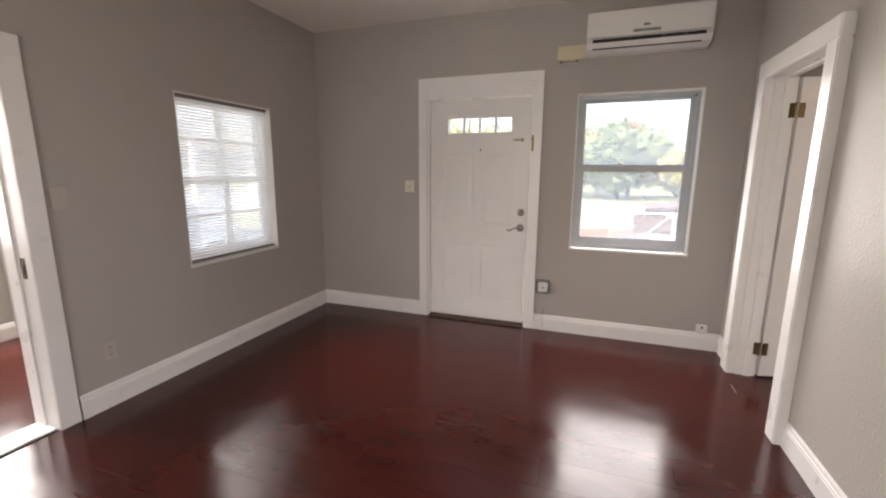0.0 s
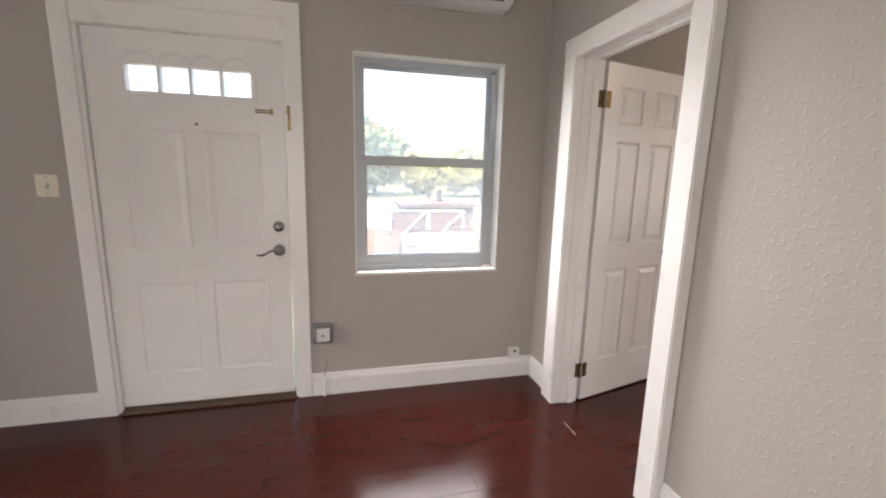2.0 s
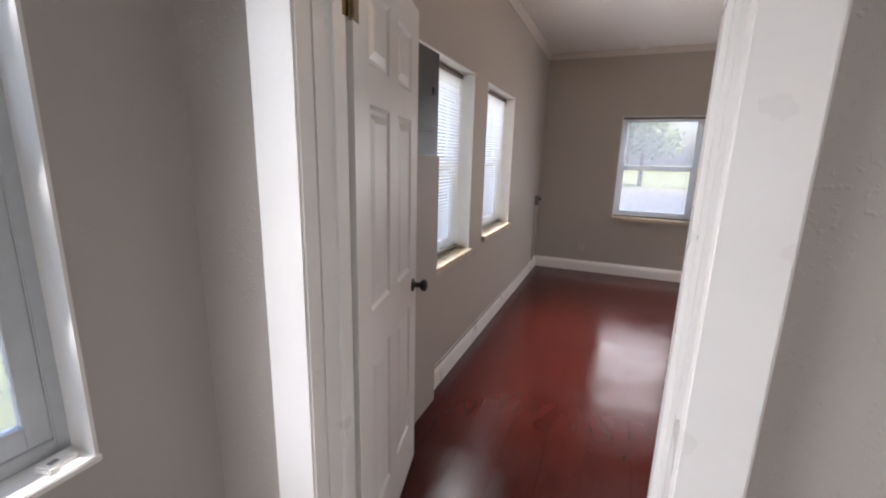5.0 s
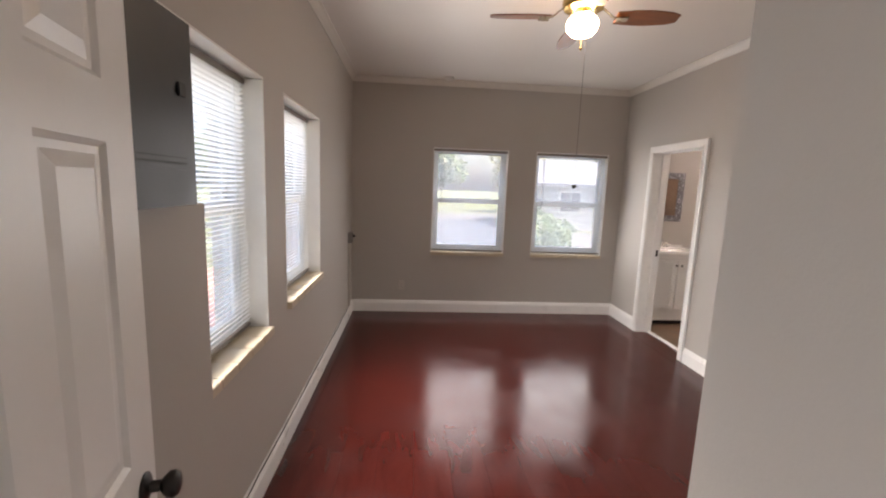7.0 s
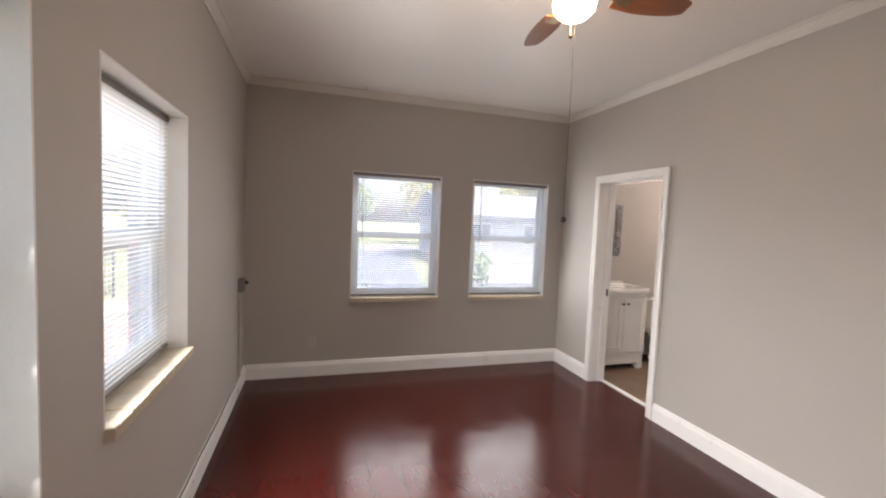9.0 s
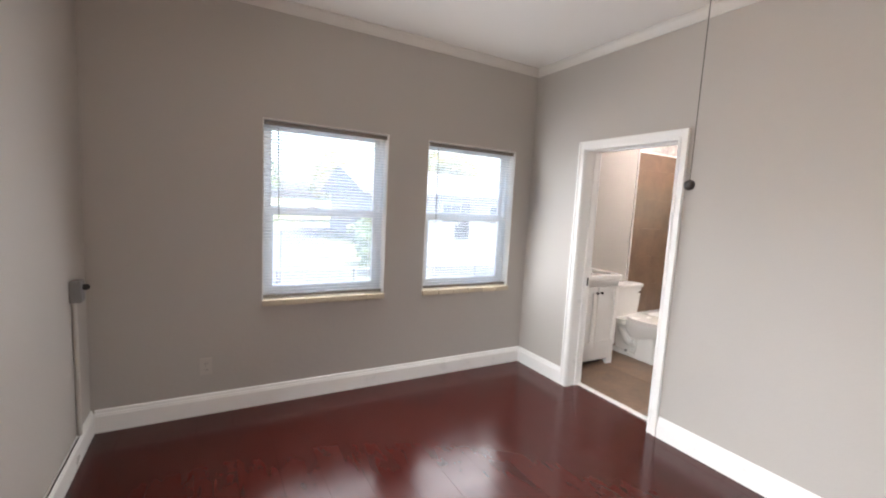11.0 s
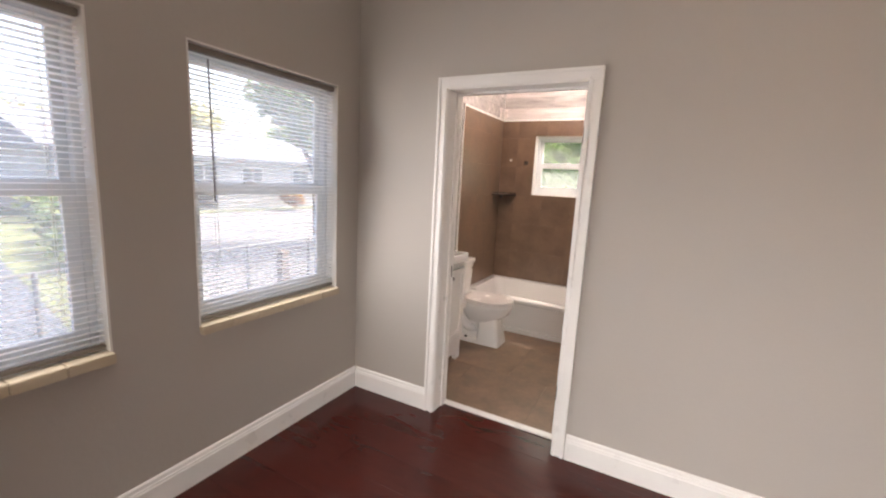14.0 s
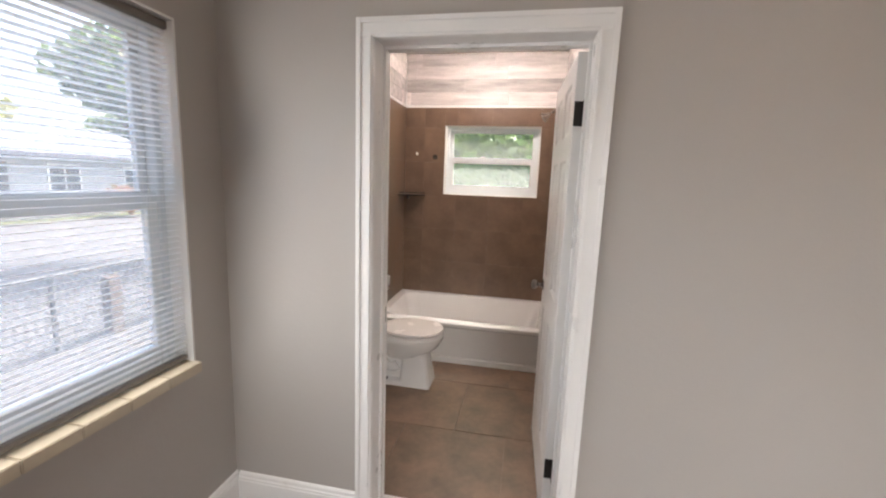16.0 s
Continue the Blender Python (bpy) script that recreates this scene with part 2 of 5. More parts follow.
M_BRASS = mat("antique brass", (0.18, 0.13, 0.065), 0.32, metal=1.0, var=0.2, scale=30, bump=0.06)
M_FANBRASS = mat("polished brass", (0.62, 0.42, 0.14), 0.2, metal=1.0, var=0.1, scale=20, bump=0.03)
# rails of the white blinds, with their shade put into the colour
M_RAIL = mat("taupe blind rail with painted-in shade", (0.20, 0.175, 0.15), 0.5, var=0.08, scale=12, bump=0.04)
M_BRONZE = mat("dark bronze", (0.026, 0.022, 0.020), 0.4, metal=0.3, var=0.2)
M_THRESH = mat("worn brown threshold", (0.11, 0.075, 0.05), 0.5, metal=0.2, var=0.3, scale=20)
M_CHROME = mat("chrome", (0.75, 0.75, 0.75), 0.1, metal=1.0, var=0.03, bump=0)
M_FANWOOD = mat("walnut fan blade", (0.20, 0.072, 0.026), 0.4, var=0.35, scale=3, fine=40, stretch=(1.5, 12, 1), bump=0.06)
M_GLOBE = glow_mat("lit opal glass", (1.0, 0.70, 0.44), 7.6)
M_BATHGLOW = glow_mat("lit bath lamp", (1.0, 0.84, 0.77), 23.0)
M_LED = glow_mat("green indicator", (0.35, 1.0, 0.4), 0.35)
# last value: how much daylight glare is whitened into each pane
M_GLASS = glass_mat("window glass", haze=0.19)
M_HAZY = glass_mat("hazed window glass", haze=0.28)
M_BATHPANE = glass_mat("clear bath pane", (0.80, 0.86, 0.80), haze=0.04)
M_FROST = glass_mat("lower bath pane", (0.62, 0.74, 0.64), haze=0.10)
M_SLAT = slat_mat("white vinyl slat")
M_TILE = mat("brown stone wall tile", (0.165, 0.106, 0.070), 0.36, var=0.34, scale=4.5, fine=30, bump=0.1, dist=0.001, rand=0.06, medium=9)
M_FTILE = mat("tan stone floor tile", (0.205, 0.135, 0.09), 0.42, var=0.42, scale=7, fine=32, bump=0.12, dist=0.001, rand=0.12, medium=11)
M_GROUT = mat("brown grout", (0.165, 0.106, 0.070), 0.85, var=0.15)
M_FGROUT = mat("light floor grout", (0.27, 0.195, 0.14), 0.85, var=0.15)
M_PLANK = mat("whitewashed plank", (0.58, 0.54, 0.52), 0.55, var=0.75, scale=2.0, fine=22, stretch=(1.4, 9, 11), rand=0.5, bump=0.15)
M_PORC = mat("white porcelain", (0.80, 0.79, 0.77), 0.12, var=0.015, bump=0, coat=0.6)
M_SEAT = mat("white seat plastic", (0.80, 0.76, 0.74), 0.25, var=0.02, bump=0)
M_MIRROR = mat("mirror", (0.9, 0.9, 0.9), 0.03, metal=1.0, var=0.0, bump=0, rvar=0.0)
M_MOSAIC = mat("silver mosaic", (0.33, 0.33, 0.36), 0.25, metal=0.5, var=0.8, scale=55, fine=140, bump=0.6, dist=0.004)
M_CABLE = mat("dark cable", (0.04, 0.035, 0.03), 0.5)
M_GRASS = mat("dry lawn", (0.075, 0.088, 0.032), 0.9, var=0.45, scale=0.9, fine=16, bump=0.5, dist=0.02)
M_ASPH = mat("pale worn asphalt", (0.034, 0.042, 0.056), 0.9, var=0.2, scale=0.7, fine=25, bump=0.3, dist=0.005)
M_YARD = mat("bright bare concrete", (0.15, 0.145, 0.145), 0.85, var=0.18, scale=0.6, fine=20, bump=0.25, dist=0.004)
M_CONC = mat("sunlit concrete", (0.075, 0.073, 0.075), 0.85, var=0.18, scale=0.6, fine=20, bump=0.25, dist=0.004)
M_BRICKDECK = mat("red patio brick", (0.28, 0.12, 0.085), 0.8, var=0.3, scale=3, fine=25, bump=0.3, dist=0.004)
M_FENCEO = mat("orange stained fence board", (0.20, 0.075, 0.036), 0.75, var=0.25, scale=2, fine=30, stretch=(8, 8, 1), rand=0.4)
M_FENCEG = mat("weathered fence board", (0.125, 0.09, 0.068), 0.85, var=0.3, scale=2, fine=30, stretch=(8, 8, 1), rand=0.4)
M_STONE = mat("rubble stone", (0.19, 0.168, 0.135), 0.85, var=0.45, scale=4, fine=25, bump=0.6, dist=0.01, rand=0.5)
M_WHITEWALL = mat("white stucco", (0.72, 0.74, 0.73), 0.8, var=0.08, scale=2, fine=30)
M_RUST = mat("brown gate sheet", (0.062, 0.036, 0.03), 0.7, var=0.3, scale=3, fine=25)
M_GALV = mat("galvanised metal", (0.42, 0.43, 0.44), 0.45, metal=0.6, var=0.15)
M_WIRE = mat("weathered wire", (0.13, 0.135, 0.14), 0.6, metal=0.3, var=0.15)
M_HOUSE = mat("pale house siding", (0.36, 0.36, 0.36), 0.7, var=0.08, scale=2, fine=20)
M_ROOF = mat("grey shingle roof", (0.10, 0.105, 0.125), 0.85, var=0.25, scale=3, fine=18, bump=0.4, dist=0.01)
M_DKWIN = mat("dark window", (0.03, 0.035, 0.04), 0.15, var=0.2)
M_BARK = mat("bark", (0.10, 0.075, 0.055), 0.9, var=0.3, scale=6, fine=30, bump=0.6, dist=0.01)
M_LEAF = leaf_mat("green leaves", (0.075, 0.12, 0.045), (0.16, 0.21, 0.085))
M_LEAFY = leaf_mat("yellowing leaves", (0.19, 0.20, 0.065), (0.33, 0.30, 0.11))
M_LEAFO = leaf_mat("orange leaves", (0.30, 0.11, 0.04), (0.20, 0.15, 0.05))
M_BLUE = mat("faded blue paint", (0.30, 0.38, 0.40), 0.6, var=0.1)

# ---- small builders ----


def bm_new():
    return bmesh.new()


def box(bm, x0, x1, y0, y1, z0, z1):
    vs = [bm.verts.new((x, y, z)) for z in (z0, z1) for y in (y0, y1) for x in (x0, x1)]
    for f in ((0, 2, 3, 1), (4, 5, 7, 6), (0, 1, 5, 4), (1, 3, 7, 5), (3, 2, 6, 7), (2, 0, 4, 6)):
        bm.faces.new([vs[i] for i in f])
    return bm


def boxes(*dims):
    bm = bm_new()
    for d in dims:
        box(bm, *d)
    return bm


def lathe(profile, seg=24, bm=None, m=None):
    """A turned shape round z from (radius, height) pairs, closed at both ends."""
    bm = bm or bm_new()
    m = m or Matrix.Identity(4)
    rings = []
    for r, z in profile:
        rings.append([bm.verts.new(m @ Vector((r * math.cos(2 * math.pi * i / seg), r * math.sin(2 * math.pi * i / seg), z))) for i in range(seg)])
    for a, b in zip(rings, rings[1:]):
        for i in range(seg):
            bm.faces.new((a[i], a[(i + 1) % seg], b[(i + 1) % seg], b[i]))
    bm.faces.new(rings[0][::-1])
    bm.faces.new(rings[-1])
    return bm


def rod(bm, a, b, r, seg=8, r2=None):
    a, b = Vector(a), Vector(b)
    d = b - a
    q = d.to_track_quat("Z", "Y").to_matrix().to_4x4()
    return lathe([(r, 0), (r if r2 is None else r2, d.length)], seg, bm, Matrix.Translation(a) @ q)


def loft(rings, bm=None):
    """Skin between closed rings of equal count."""
    bm = bm or bm_new()
    vs = [[bm.verts.new(p) for p in r] for r in rings]
    n = len(vs[0])
    for a, b in zip(vs, vs[1:]):
        for i in range(n):
            bm.faces.new((a[i], a[(i + 1) % n], b[(i + 1) % n], b[i]))
    bm.faces.new(vs[0][::-1])
    bm.faces.new(vs[-1])
    return bm


def oval(cx, cy, z, rx, ry, n=24, p=2.0):
    out = []
    for i in range(n):
        a = 2 * math.pi * i / n
        c, s = math.cos(a), math.sin(a)
        out.append((cx + rx * math.copysign(abs(c) ** (2 / p), c), cy + ry * math.copysign(abs(s) ** (2 / p), s), z))
    return out


def link(name, bm, material, bevel=0.0, smooth=False):
    if bevel:
        bmesh.ops.bevel(bm, geom=[e for e in bm.edges], offset=bevel, segments=2, affect="EDGES", clamp_overlap=True)
    bmesh.ops.recalc_face_normals(bm, faces=bm.faces)
    me = bpy.data.meshes.new(name)
    bm.to_mesh(me)
    bm.free()
    me.materials.append(material)
    if smooth:
        me.shade_smooth()
        me.set_sharp_from_angle(angle=radians(40))
    return new(name, me)


def part(name, bm, material, parent, label="", bevel=0.0, smooth=False):
    ob = link(name, bm, material, bevel, smooth)
    ob.parent = parent
    if label:
        ob["label"] = label
    return ob


def thing(name, m, label, category, group="", kind=""):
    ob = new(name)
    ob.empty_display_size = 0.1
    ob.matrix_world = m
    return tagged(ob, label, category, group, kind)


def structure(name, bm, material, label, bevel=0.0, smooth=False, category=""):
    return tagged(link(name, bm, material, bevel, smooth), label, category or name.split("_")[0], kind="structure")


# ---- the shell of the house ----
CEIL = 2.76


def wall(name, axis, near, far, u0, u1, z0, z1, holes, material, label):
    """A wall with thickness between near and far on its axis; holes (u0, u1, z0, z1) go right through it."""
    us = sorted({u0, u1, *[h[0] for h in holes], *[h[1] for h in holes]})
    zs = sorted({z0, z1, *[h[2] for h in holes], *[h[3] for h in holes]})
    bm = bm_new()
    cache = {}

    def vert(d, u, z):
        key = (d, u, z)
        if key not in cache:
            cache[key] = bm.verts.new((d, u, z) if axis == "x" else (u, d, z))
        return cache[key]

    def solid(i, j):
        if not (0 <= i < len(us) - 1 and 0 <= j < len(zs) - 1):
            return False
        u, z = (us[i] + us[i + 1]) / 2, (zs[j] + zs[j + 1]) / 2
        return not any(h[0] < u < h[1] and h[2] < z < h[3] for h in holes)

    for i in range(len(us) - 1):
        for j in range(len(zs) - 1):
            if not solid(i, j):
                continue
            a, b, c, d = us[i], us[i + 1], zs[j], zs[j + 1]
            for w in (near, far):
                bm.faces.new((vert(w, a, c), vert(w, b, c), vert(w, b, d), vert(w, a, d)))
            for di, dj, p, q in ((-1, 0, (a, c), (a, d)), (1, 0, (b, c), (b, d)), (0, -1, (a, c), (b, c)), (0, 1, (a, d), (b, d))):
                if not solid(i + di, j + dj):
                    bm.faces.new((vert(near, *p), vert(near, *q), vert(far, *q), vert(far, *p)))
    return structure(name, bm, material, label, category="wall")


W1 = (2.29, 3.19, 0.737, 1.95)
W2 = (3.13, 4.04, 0.773, 2.05)
W3 = (5.535, 6.418, 0.795, 2.013)
W4 = (6.727, 7.612, 0.832, 2.011)
W5 = (1.960, 2.862, 0.750, 2.004)
W6 = (0.720, 1.620, 0.752, 2.004)
WB = (8.025, 8.94, 1.357, 2.02)
wall("wall_north_living", "y", 3.872, 4.07, 0.40, 4.43, -0.6, CEIL, [(1.80, 2.78, 0.0, 2.09), W2], M_WALL, "greige painted living room wall around the entry door")
wall("wall_north_bedroom", "y", 3.808, 4.07, 4.43, 9.53, -0.6, CEIL, [W3, W4], M_WALL, "greige painted bedroom wall with two blinded windows")
wall("wall_east", "x", 9.35, 9.53, -2.30, 3.808, -0.6, CEIL, [W5, W6], M_WALL, "greige painted bedroom end wall with two blinded windows")
wall("wall_south_bedroom", "y", 0.52, 0.365, 4.45, 9.35, 0, CEIL, [(7.919, 8.712, 0.0, 2.005)], M_WALL, "greige painted bedroom wall with the bathroom doorway")
wall("wall_partition", "x", 4.338, 4.45, -1.30, 3.872, 0, CEIL, [(2.697, 3.484, 0.0, 2.035)], M_ROUGH, "rough rolled greige partition wall with a doorway")
wall("wall_west", "x", 0.60, 0.40, -1.30, 3.872, -0.6, CEIL, [W1, (0.58, 1.405, 0.0, 1.975)], M_WALL, "greige painted living room wall with a blinded window")
# its hole holds an unseen window, added to let light in
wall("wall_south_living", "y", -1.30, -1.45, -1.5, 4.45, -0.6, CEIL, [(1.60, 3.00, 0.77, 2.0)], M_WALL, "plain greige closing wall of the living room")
wall("wall_side_room_west", "x", -1.30, -1.45, -1.30, 2.24, -0.6, CEIL, [(0.55, 2.02, 0.75, 2.0)], M_WALL, "pale wall of the side room with a window")
wall("wall_side_room_north", "y", 2.10, 2.24, -1.30, 0.40, -0.6, CEIL, [], M_WALL, "pale wall closing the side room")
wall("wall_closet_north", "y", 2.49, 2.40, 4.45, 5.09, 0, CEIL, [], M_WALL, "greige painted side wall of the bedroom closet")
wall("wall_closet_front", "x", 5.09, 5.00, 0.52, 2.40, 0, CEIL, [(0.80, 2.25, 0.0, 2.0)], M_WALL, "greige painted closet front with a door opening")
wall("wall_bath_south", "y", -2.075, -2.30, 7.60, 9.35, -0.6, CEIL, [WB], M_GROUT, "bathroom wall behind the tub with a small window")
wall("wall_bath_west", "x", 7.82, 7.60, -2.075, 0.365, 0, CEIL, [], M_WALL, "plain painted bathroom side wall")
ceil = structure("ceiling", boxes((-1.45, 4.41, -1.45, 4.07, CEIL, CEIL + 0.12)), M_CEIL, "flat painted living room ceiling")
structure("ceiling_bedroom", boxes((4.414, 9.53, 0.44, 4.07, CEIL, CEIL + 0.12)), M_CEIL, "flat painted bedroom ceiling")
structure("ceiling_bath", boxes((7.60, 9.53, -2.30, 0.436, CEIL - 0.08, CEIL + 0.12)), M_CEIL, "flat painted bathroom ceiling")
floor = structure("floor", boxes((0.40, 4.338, -1.30, 4.07, -0.10, -0.012), (4.338, 4.45, 2.60, 3.60, -0.10, -0.012), (4.45, 9.35, 0.40, 4.07, -0.10, -0.012)), M_SUB, "glossy dark red laminate plank floor")
bath_floor = structure("floor_bath", boxes((7.60, 9.35, -2.30, 0.40, -0.10, -0.008)), M_FGROUT, "tan stone tile bathroom floor")
structure("floor_side_room", boxes((-1.30, 0.60, -1.30, 2.10, -0.10, 0.0)), M_WOOD, "glossy red laminate floor of the side room", category="floor")


def run(name, prof, a, b, inward, material, label, z=0.0):
    """A moulding of profile (out from the wall, height) from a to b; inward points into the room."""
    a, b, n = Vector(a).to_3d(), Vector(b).to_3d(), Vector(inward).to_3d()
    rings = [[p + n * o + Vector((0, 0, z + h)) for o, h in prof] for p in (a, b)]
    return structure(name, loft(rings), material, label, category=name)


BASE = [(0.0, 0.0), (0.019, 0.0), (0.019, 0.105), (0.016, 0.110), (0.016, 0.118), (0.012, 0.122), (0.010, 0.136), (0.004, 0.143), (0.0, 0.143)]
BL = "white painted moulded wooden baseboard"
run("baseboard", BASE, (0.60, 3.872), (1.725, 3.872), (0, -1), M_TRIM, BL)
run("baseboard", BASE, (2.825, 3.872), (4.338, 3.872), (0, -1), M_TRIM, BL)
run("baseboard", BASE, (0.60, 1.50), (0.60, 3.853), (1, 0), M_TRIM, BL)
run("baseboard", BASE, (0.60, -1.30), (0.60, 0.485), (1, 0), M_TRIM, BL)
run("baseboard", BASE, (4.338, 3.613), (4.338, 3.853), (-1, 0), M_TRIM, BL)
run("baseboard", BASE, (4.338, -1.30), (4.338, 2.605), (-1, 0), M_TRIM, BL)
run("baseboard", BASE, (5.695, 3.808), (9.35, 3.808), (0, -1), M_TRIM, BL)
run("baseboard", BASE, (9.35, 0.52), (9.35, 3.789), (-1, 0), M_TRIM, BL)
run("baseboard", BASE, (5.09, 0.52), (7.862, 0.52), (0, 1), M_TRIM, BL)
run("baseboard", BASE, (4.45, 2.49), (5.09, 2.49), (0, 1), M_TRIM, BL)
run("baseboard", BASE, (8.764, 0.52), (9.331, 0.52), (0, 1), M_TRIM, BL)
run("baseboard", BASE, (-1.30, -1.30), (-1.30, 2.10), (1, 0), M_TRIM, BL)
CROWN = [(0.0, 0.0), (0.009, 0.0), (0.014, 0.010), (0.028, 0.024), (0.046, 0.045), (0.056, 0.050), (0.056, 0.062), (0.0, 0.062)]
CL = "cream painted crown moulding under the bedroom ceiling"
for a, b, n in (((4.45, 3.808), (9.35, 3.808), (0, -1)), ((9.35, 0.52), (9.35, 3.808), (-1, 0)), ((4.45, 0.52), (9.35, 0.52), (0, 1)), ((4.45, 0.52), (4.45, 3.808), (1, 0))):
    run("crown_moulding", CROWN, a, b, n, M_CROWN, CL, CEIL - 0.063)

# ---- windows ----


def window(name, m, w, z0, z1, depth, label, material, muntins=False, tiles=0, mid=0.5, slider=False):
    """A sash window in its opening. Local x runs along the wall, y outwards from the room's face, z up from the sill."""
    h = z1 - z0
    win = thing(name, m, label, "window", kind="structure")
    y0, y1 = depth - 0.075, depth
    f = 0.035
    part("window_frame", boxes((0, f, y0, y1, 0, h), (w - f, w, y0, y1, 0, h), (f, w - f, y0, y1, h - f, h), (f, w - f, y0, y1, 0, f * 1.1)), material, win, bevel=0.003)
    zm = h * mid
    s = 0.034
    ya, yb = y0 + 0.040, y1 - 0.008
    part("upper_sash", boxes((f, f + s, ya, yb, zm, h - f), (w - f - s, w - f, ya, yb, zm, h - f), (f + s, w - f - s, ya, yb, h - f - s * 0.7, h - f), (f + s, w - f - s, ya, yb, zm, zm + 0.036)), material, win, bevel=0.002)
    yc, yd = y0 + 0.006, y0 + 0.036
    part("lower_sash", boxes((f, f + s * 1.3, yc, yd, f * 1.1, zm + 0.03), (w - f - s * 1.3, w - f, yc, yd, f * 1.1, zm + 0.03), (f + s * 1.3, w - f - s * 1.3, yc, yd, f * 1.1, f * 1.1 + 0.055), (f + s * 1.3, w - f - s * 1.3, yc, yd, zm - 0.022, zm + 0.03)), material, win, bevel=0.002)
    part("sash_lock", boxes((w * 0.36, w * 0.36 + 0.07, yc + 0.004, yd - 0.004, zm + 0.03, zm + 0.04), (w * 0.36 + 0.02, w * 0.36 + 0.05, yc + 0.008, yd - 0.008, zm + 0.04, zm + 0.05)), M_PVC, win, bevel=0.002)
    for nm, yy, za, zb, mm in (("pane", (ya + yb) / 2, zm + 0.036, h - f - s * 0.7, (M_BATHPANE if slider else M_HAZY if name in ("window_1", "window_2") else M_GLASS)), ("pane", (yc + yd) / 2, f * 1.1 + 0.055, zm - 0.022, M_FROST if slider else (M_HAZY if name in ("window_1", "window_2") else M_GLASS))):
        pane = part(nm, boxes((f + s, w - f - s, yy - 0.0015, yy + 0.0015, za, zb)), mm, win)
        pane.visible_shadow = False
    if muntins:
        part("muntin", boxes((w / 2 - 0.030, w / 2 + 0.030, ya - 0.006, ya - 0.001, zm + 0.036, h - f - s)), material, win)
        part("muntin", boxes((w / 2 - 0.030, w / 2 + 0.030, yc - 0.006, yc - 0.001, 0.09, zm - 0.022)), material, win)
        part("muntin", boxes((f + s, w - f - s, ya - 0.004, ya + 0.006, h * 0.75, h * 0.75 + 0.022)), material, win)
        part("muntin", boxes((f + s, w - f - s, yc - 0.004, yc + 0.006, h * 0.28, h * 0.28 + 0.022)), material, win)
    if tiles:
        # sill of separate glazed tiles, proud of the wall
        for i in range(tiles):
            a, b = i * w / tiles, (i + 1) * w / tiles
            part("sill_tile", boxes((a + 0.001, b - 0.001, -0.030, y0, -0.030, 0.012)), M_SILL, win, bevel=0.003)
    else:
        part("window_sill", boxes((-0.004, w + 0.004, -0.006, y0, -0.012, 0.006)), M_PLASTER, win, bevel=0.003)
    part("reveal", boxes((0.0, 0.008, -0.001, y0, 0.007, h - 0.009), (w - 0.008, w, -0.001, y0, 0.007, h - 0.009), (0.0, w, -0.001, y0, h - 0.008, h)), M_PLASTER, win)
    return win


def blind(m, w, h, depth, n, tilt, label, wand=True):
    """A horizontal mini blind: headrail, slats one by one, ladder cords, bottom rail, wand. Local axes as for the window."""
    b = thing("window_blind", m, label, "window blind", "mini blinds")
    y = depth
    part("headrail", boxes((0.009, w - 0.009, y - 0.014, y + 0.014, h - 0.030, h - 0.004)), M_RAIL, b, "headrail coloured taupe for the shade on it", bevel=0.003)
    bm = bm_new()
    rows = []
    for k in range(4):
        t = (k - 1.5) / 1.5
        yy, zz = t * 0.0125, 0.0022 * (1 - t * t)
        c, s = math.cos(radians(tilt)), math.sin(radians(tilt))
        rows.append([bm.verts.new((x, y + yy * c - zz * s, yy * s + zz * c)) for x in (0.011, w - 0.011)])
    for p, q in zip(rows, rows[1:]):
        bm.faces.new((p[0], p[1], q[1], q[0]))
    first = part("slat", bm, M_SLAT, b)
    za, zb = 0.040, h - 0.038
    step = (zb - za) / (n - 1)
    first.location.z = za
    for i in range(1, n):
        o = new("slat", first.data)
        o.parent = b
        o.location.z = za + i * step
        o.rotation_euler.y = random.uniform(-0.0012, 0.0012)
    for x in (w * 0.14, w * 0.86):
        bm = rod(None, (x, y - 0.0125, 0.03), (x, y - 0.0125, h - 0.04), 0.0009, 5)
        rod(bm, (x, y + 0.0125, 0.03), (x, y + 0.0125, h - 0.04), 0.0009, 5)
        part("ladder_cord", bm, M_PVC, b)
    part("bottom_rail", boxes((0.010, w - 0.010, y - 0.012, y + 0.012, 0.010, 0.026)), M_RAIL, b, "bottom rail coloured taupe for the shade on it", bevel=0.003)
    if wand:
        part("tilt_wand", rod(None, (w * 0.11, y - 0.022, h - 0.05), (w * 0.12, y - 0.024, h * 0.46), 0.004, 6), M_GREYBOX, b, "clear grey tilt wand")
    return b


def on_north(x, y, z):
    return pose(x, y, z)


def on_east(y, z):
    return pose(9.35, y, z, 0, 0, -90)


def on_west(y, z):
    return pose(0.60, y, z, 0, 0, 90)


TW = "white vinyl sash window with cream tile sill"
window("window_1", on_west(W1[0], W1[2]), W1[1] - W1[0], W1[2], W1[3], 0.16, "white divided sash window behind a blind in the living room", M_VINYL, muntins=True)
window("window_2", on_north(W2[0], 3.872, W2[2]), W2[1] - W2[0], W2[2], W2[3], 0.165, "bare grey-framed sash window looking onto the yard", M_ALU, mid=0.53)
window("window_3", on_north(W3[0], 3.808, W3[2]), W3[1] - W3[0], W3[2], W3[3], 0.20, TW, M_VINYL, tiles=6)
window("window_4", on_north(W4[0], 3.808, W4[2]), W4[1] - W4[0], W4[2], W4[3], 0.20, TW, M_VINYL, tiles=6)
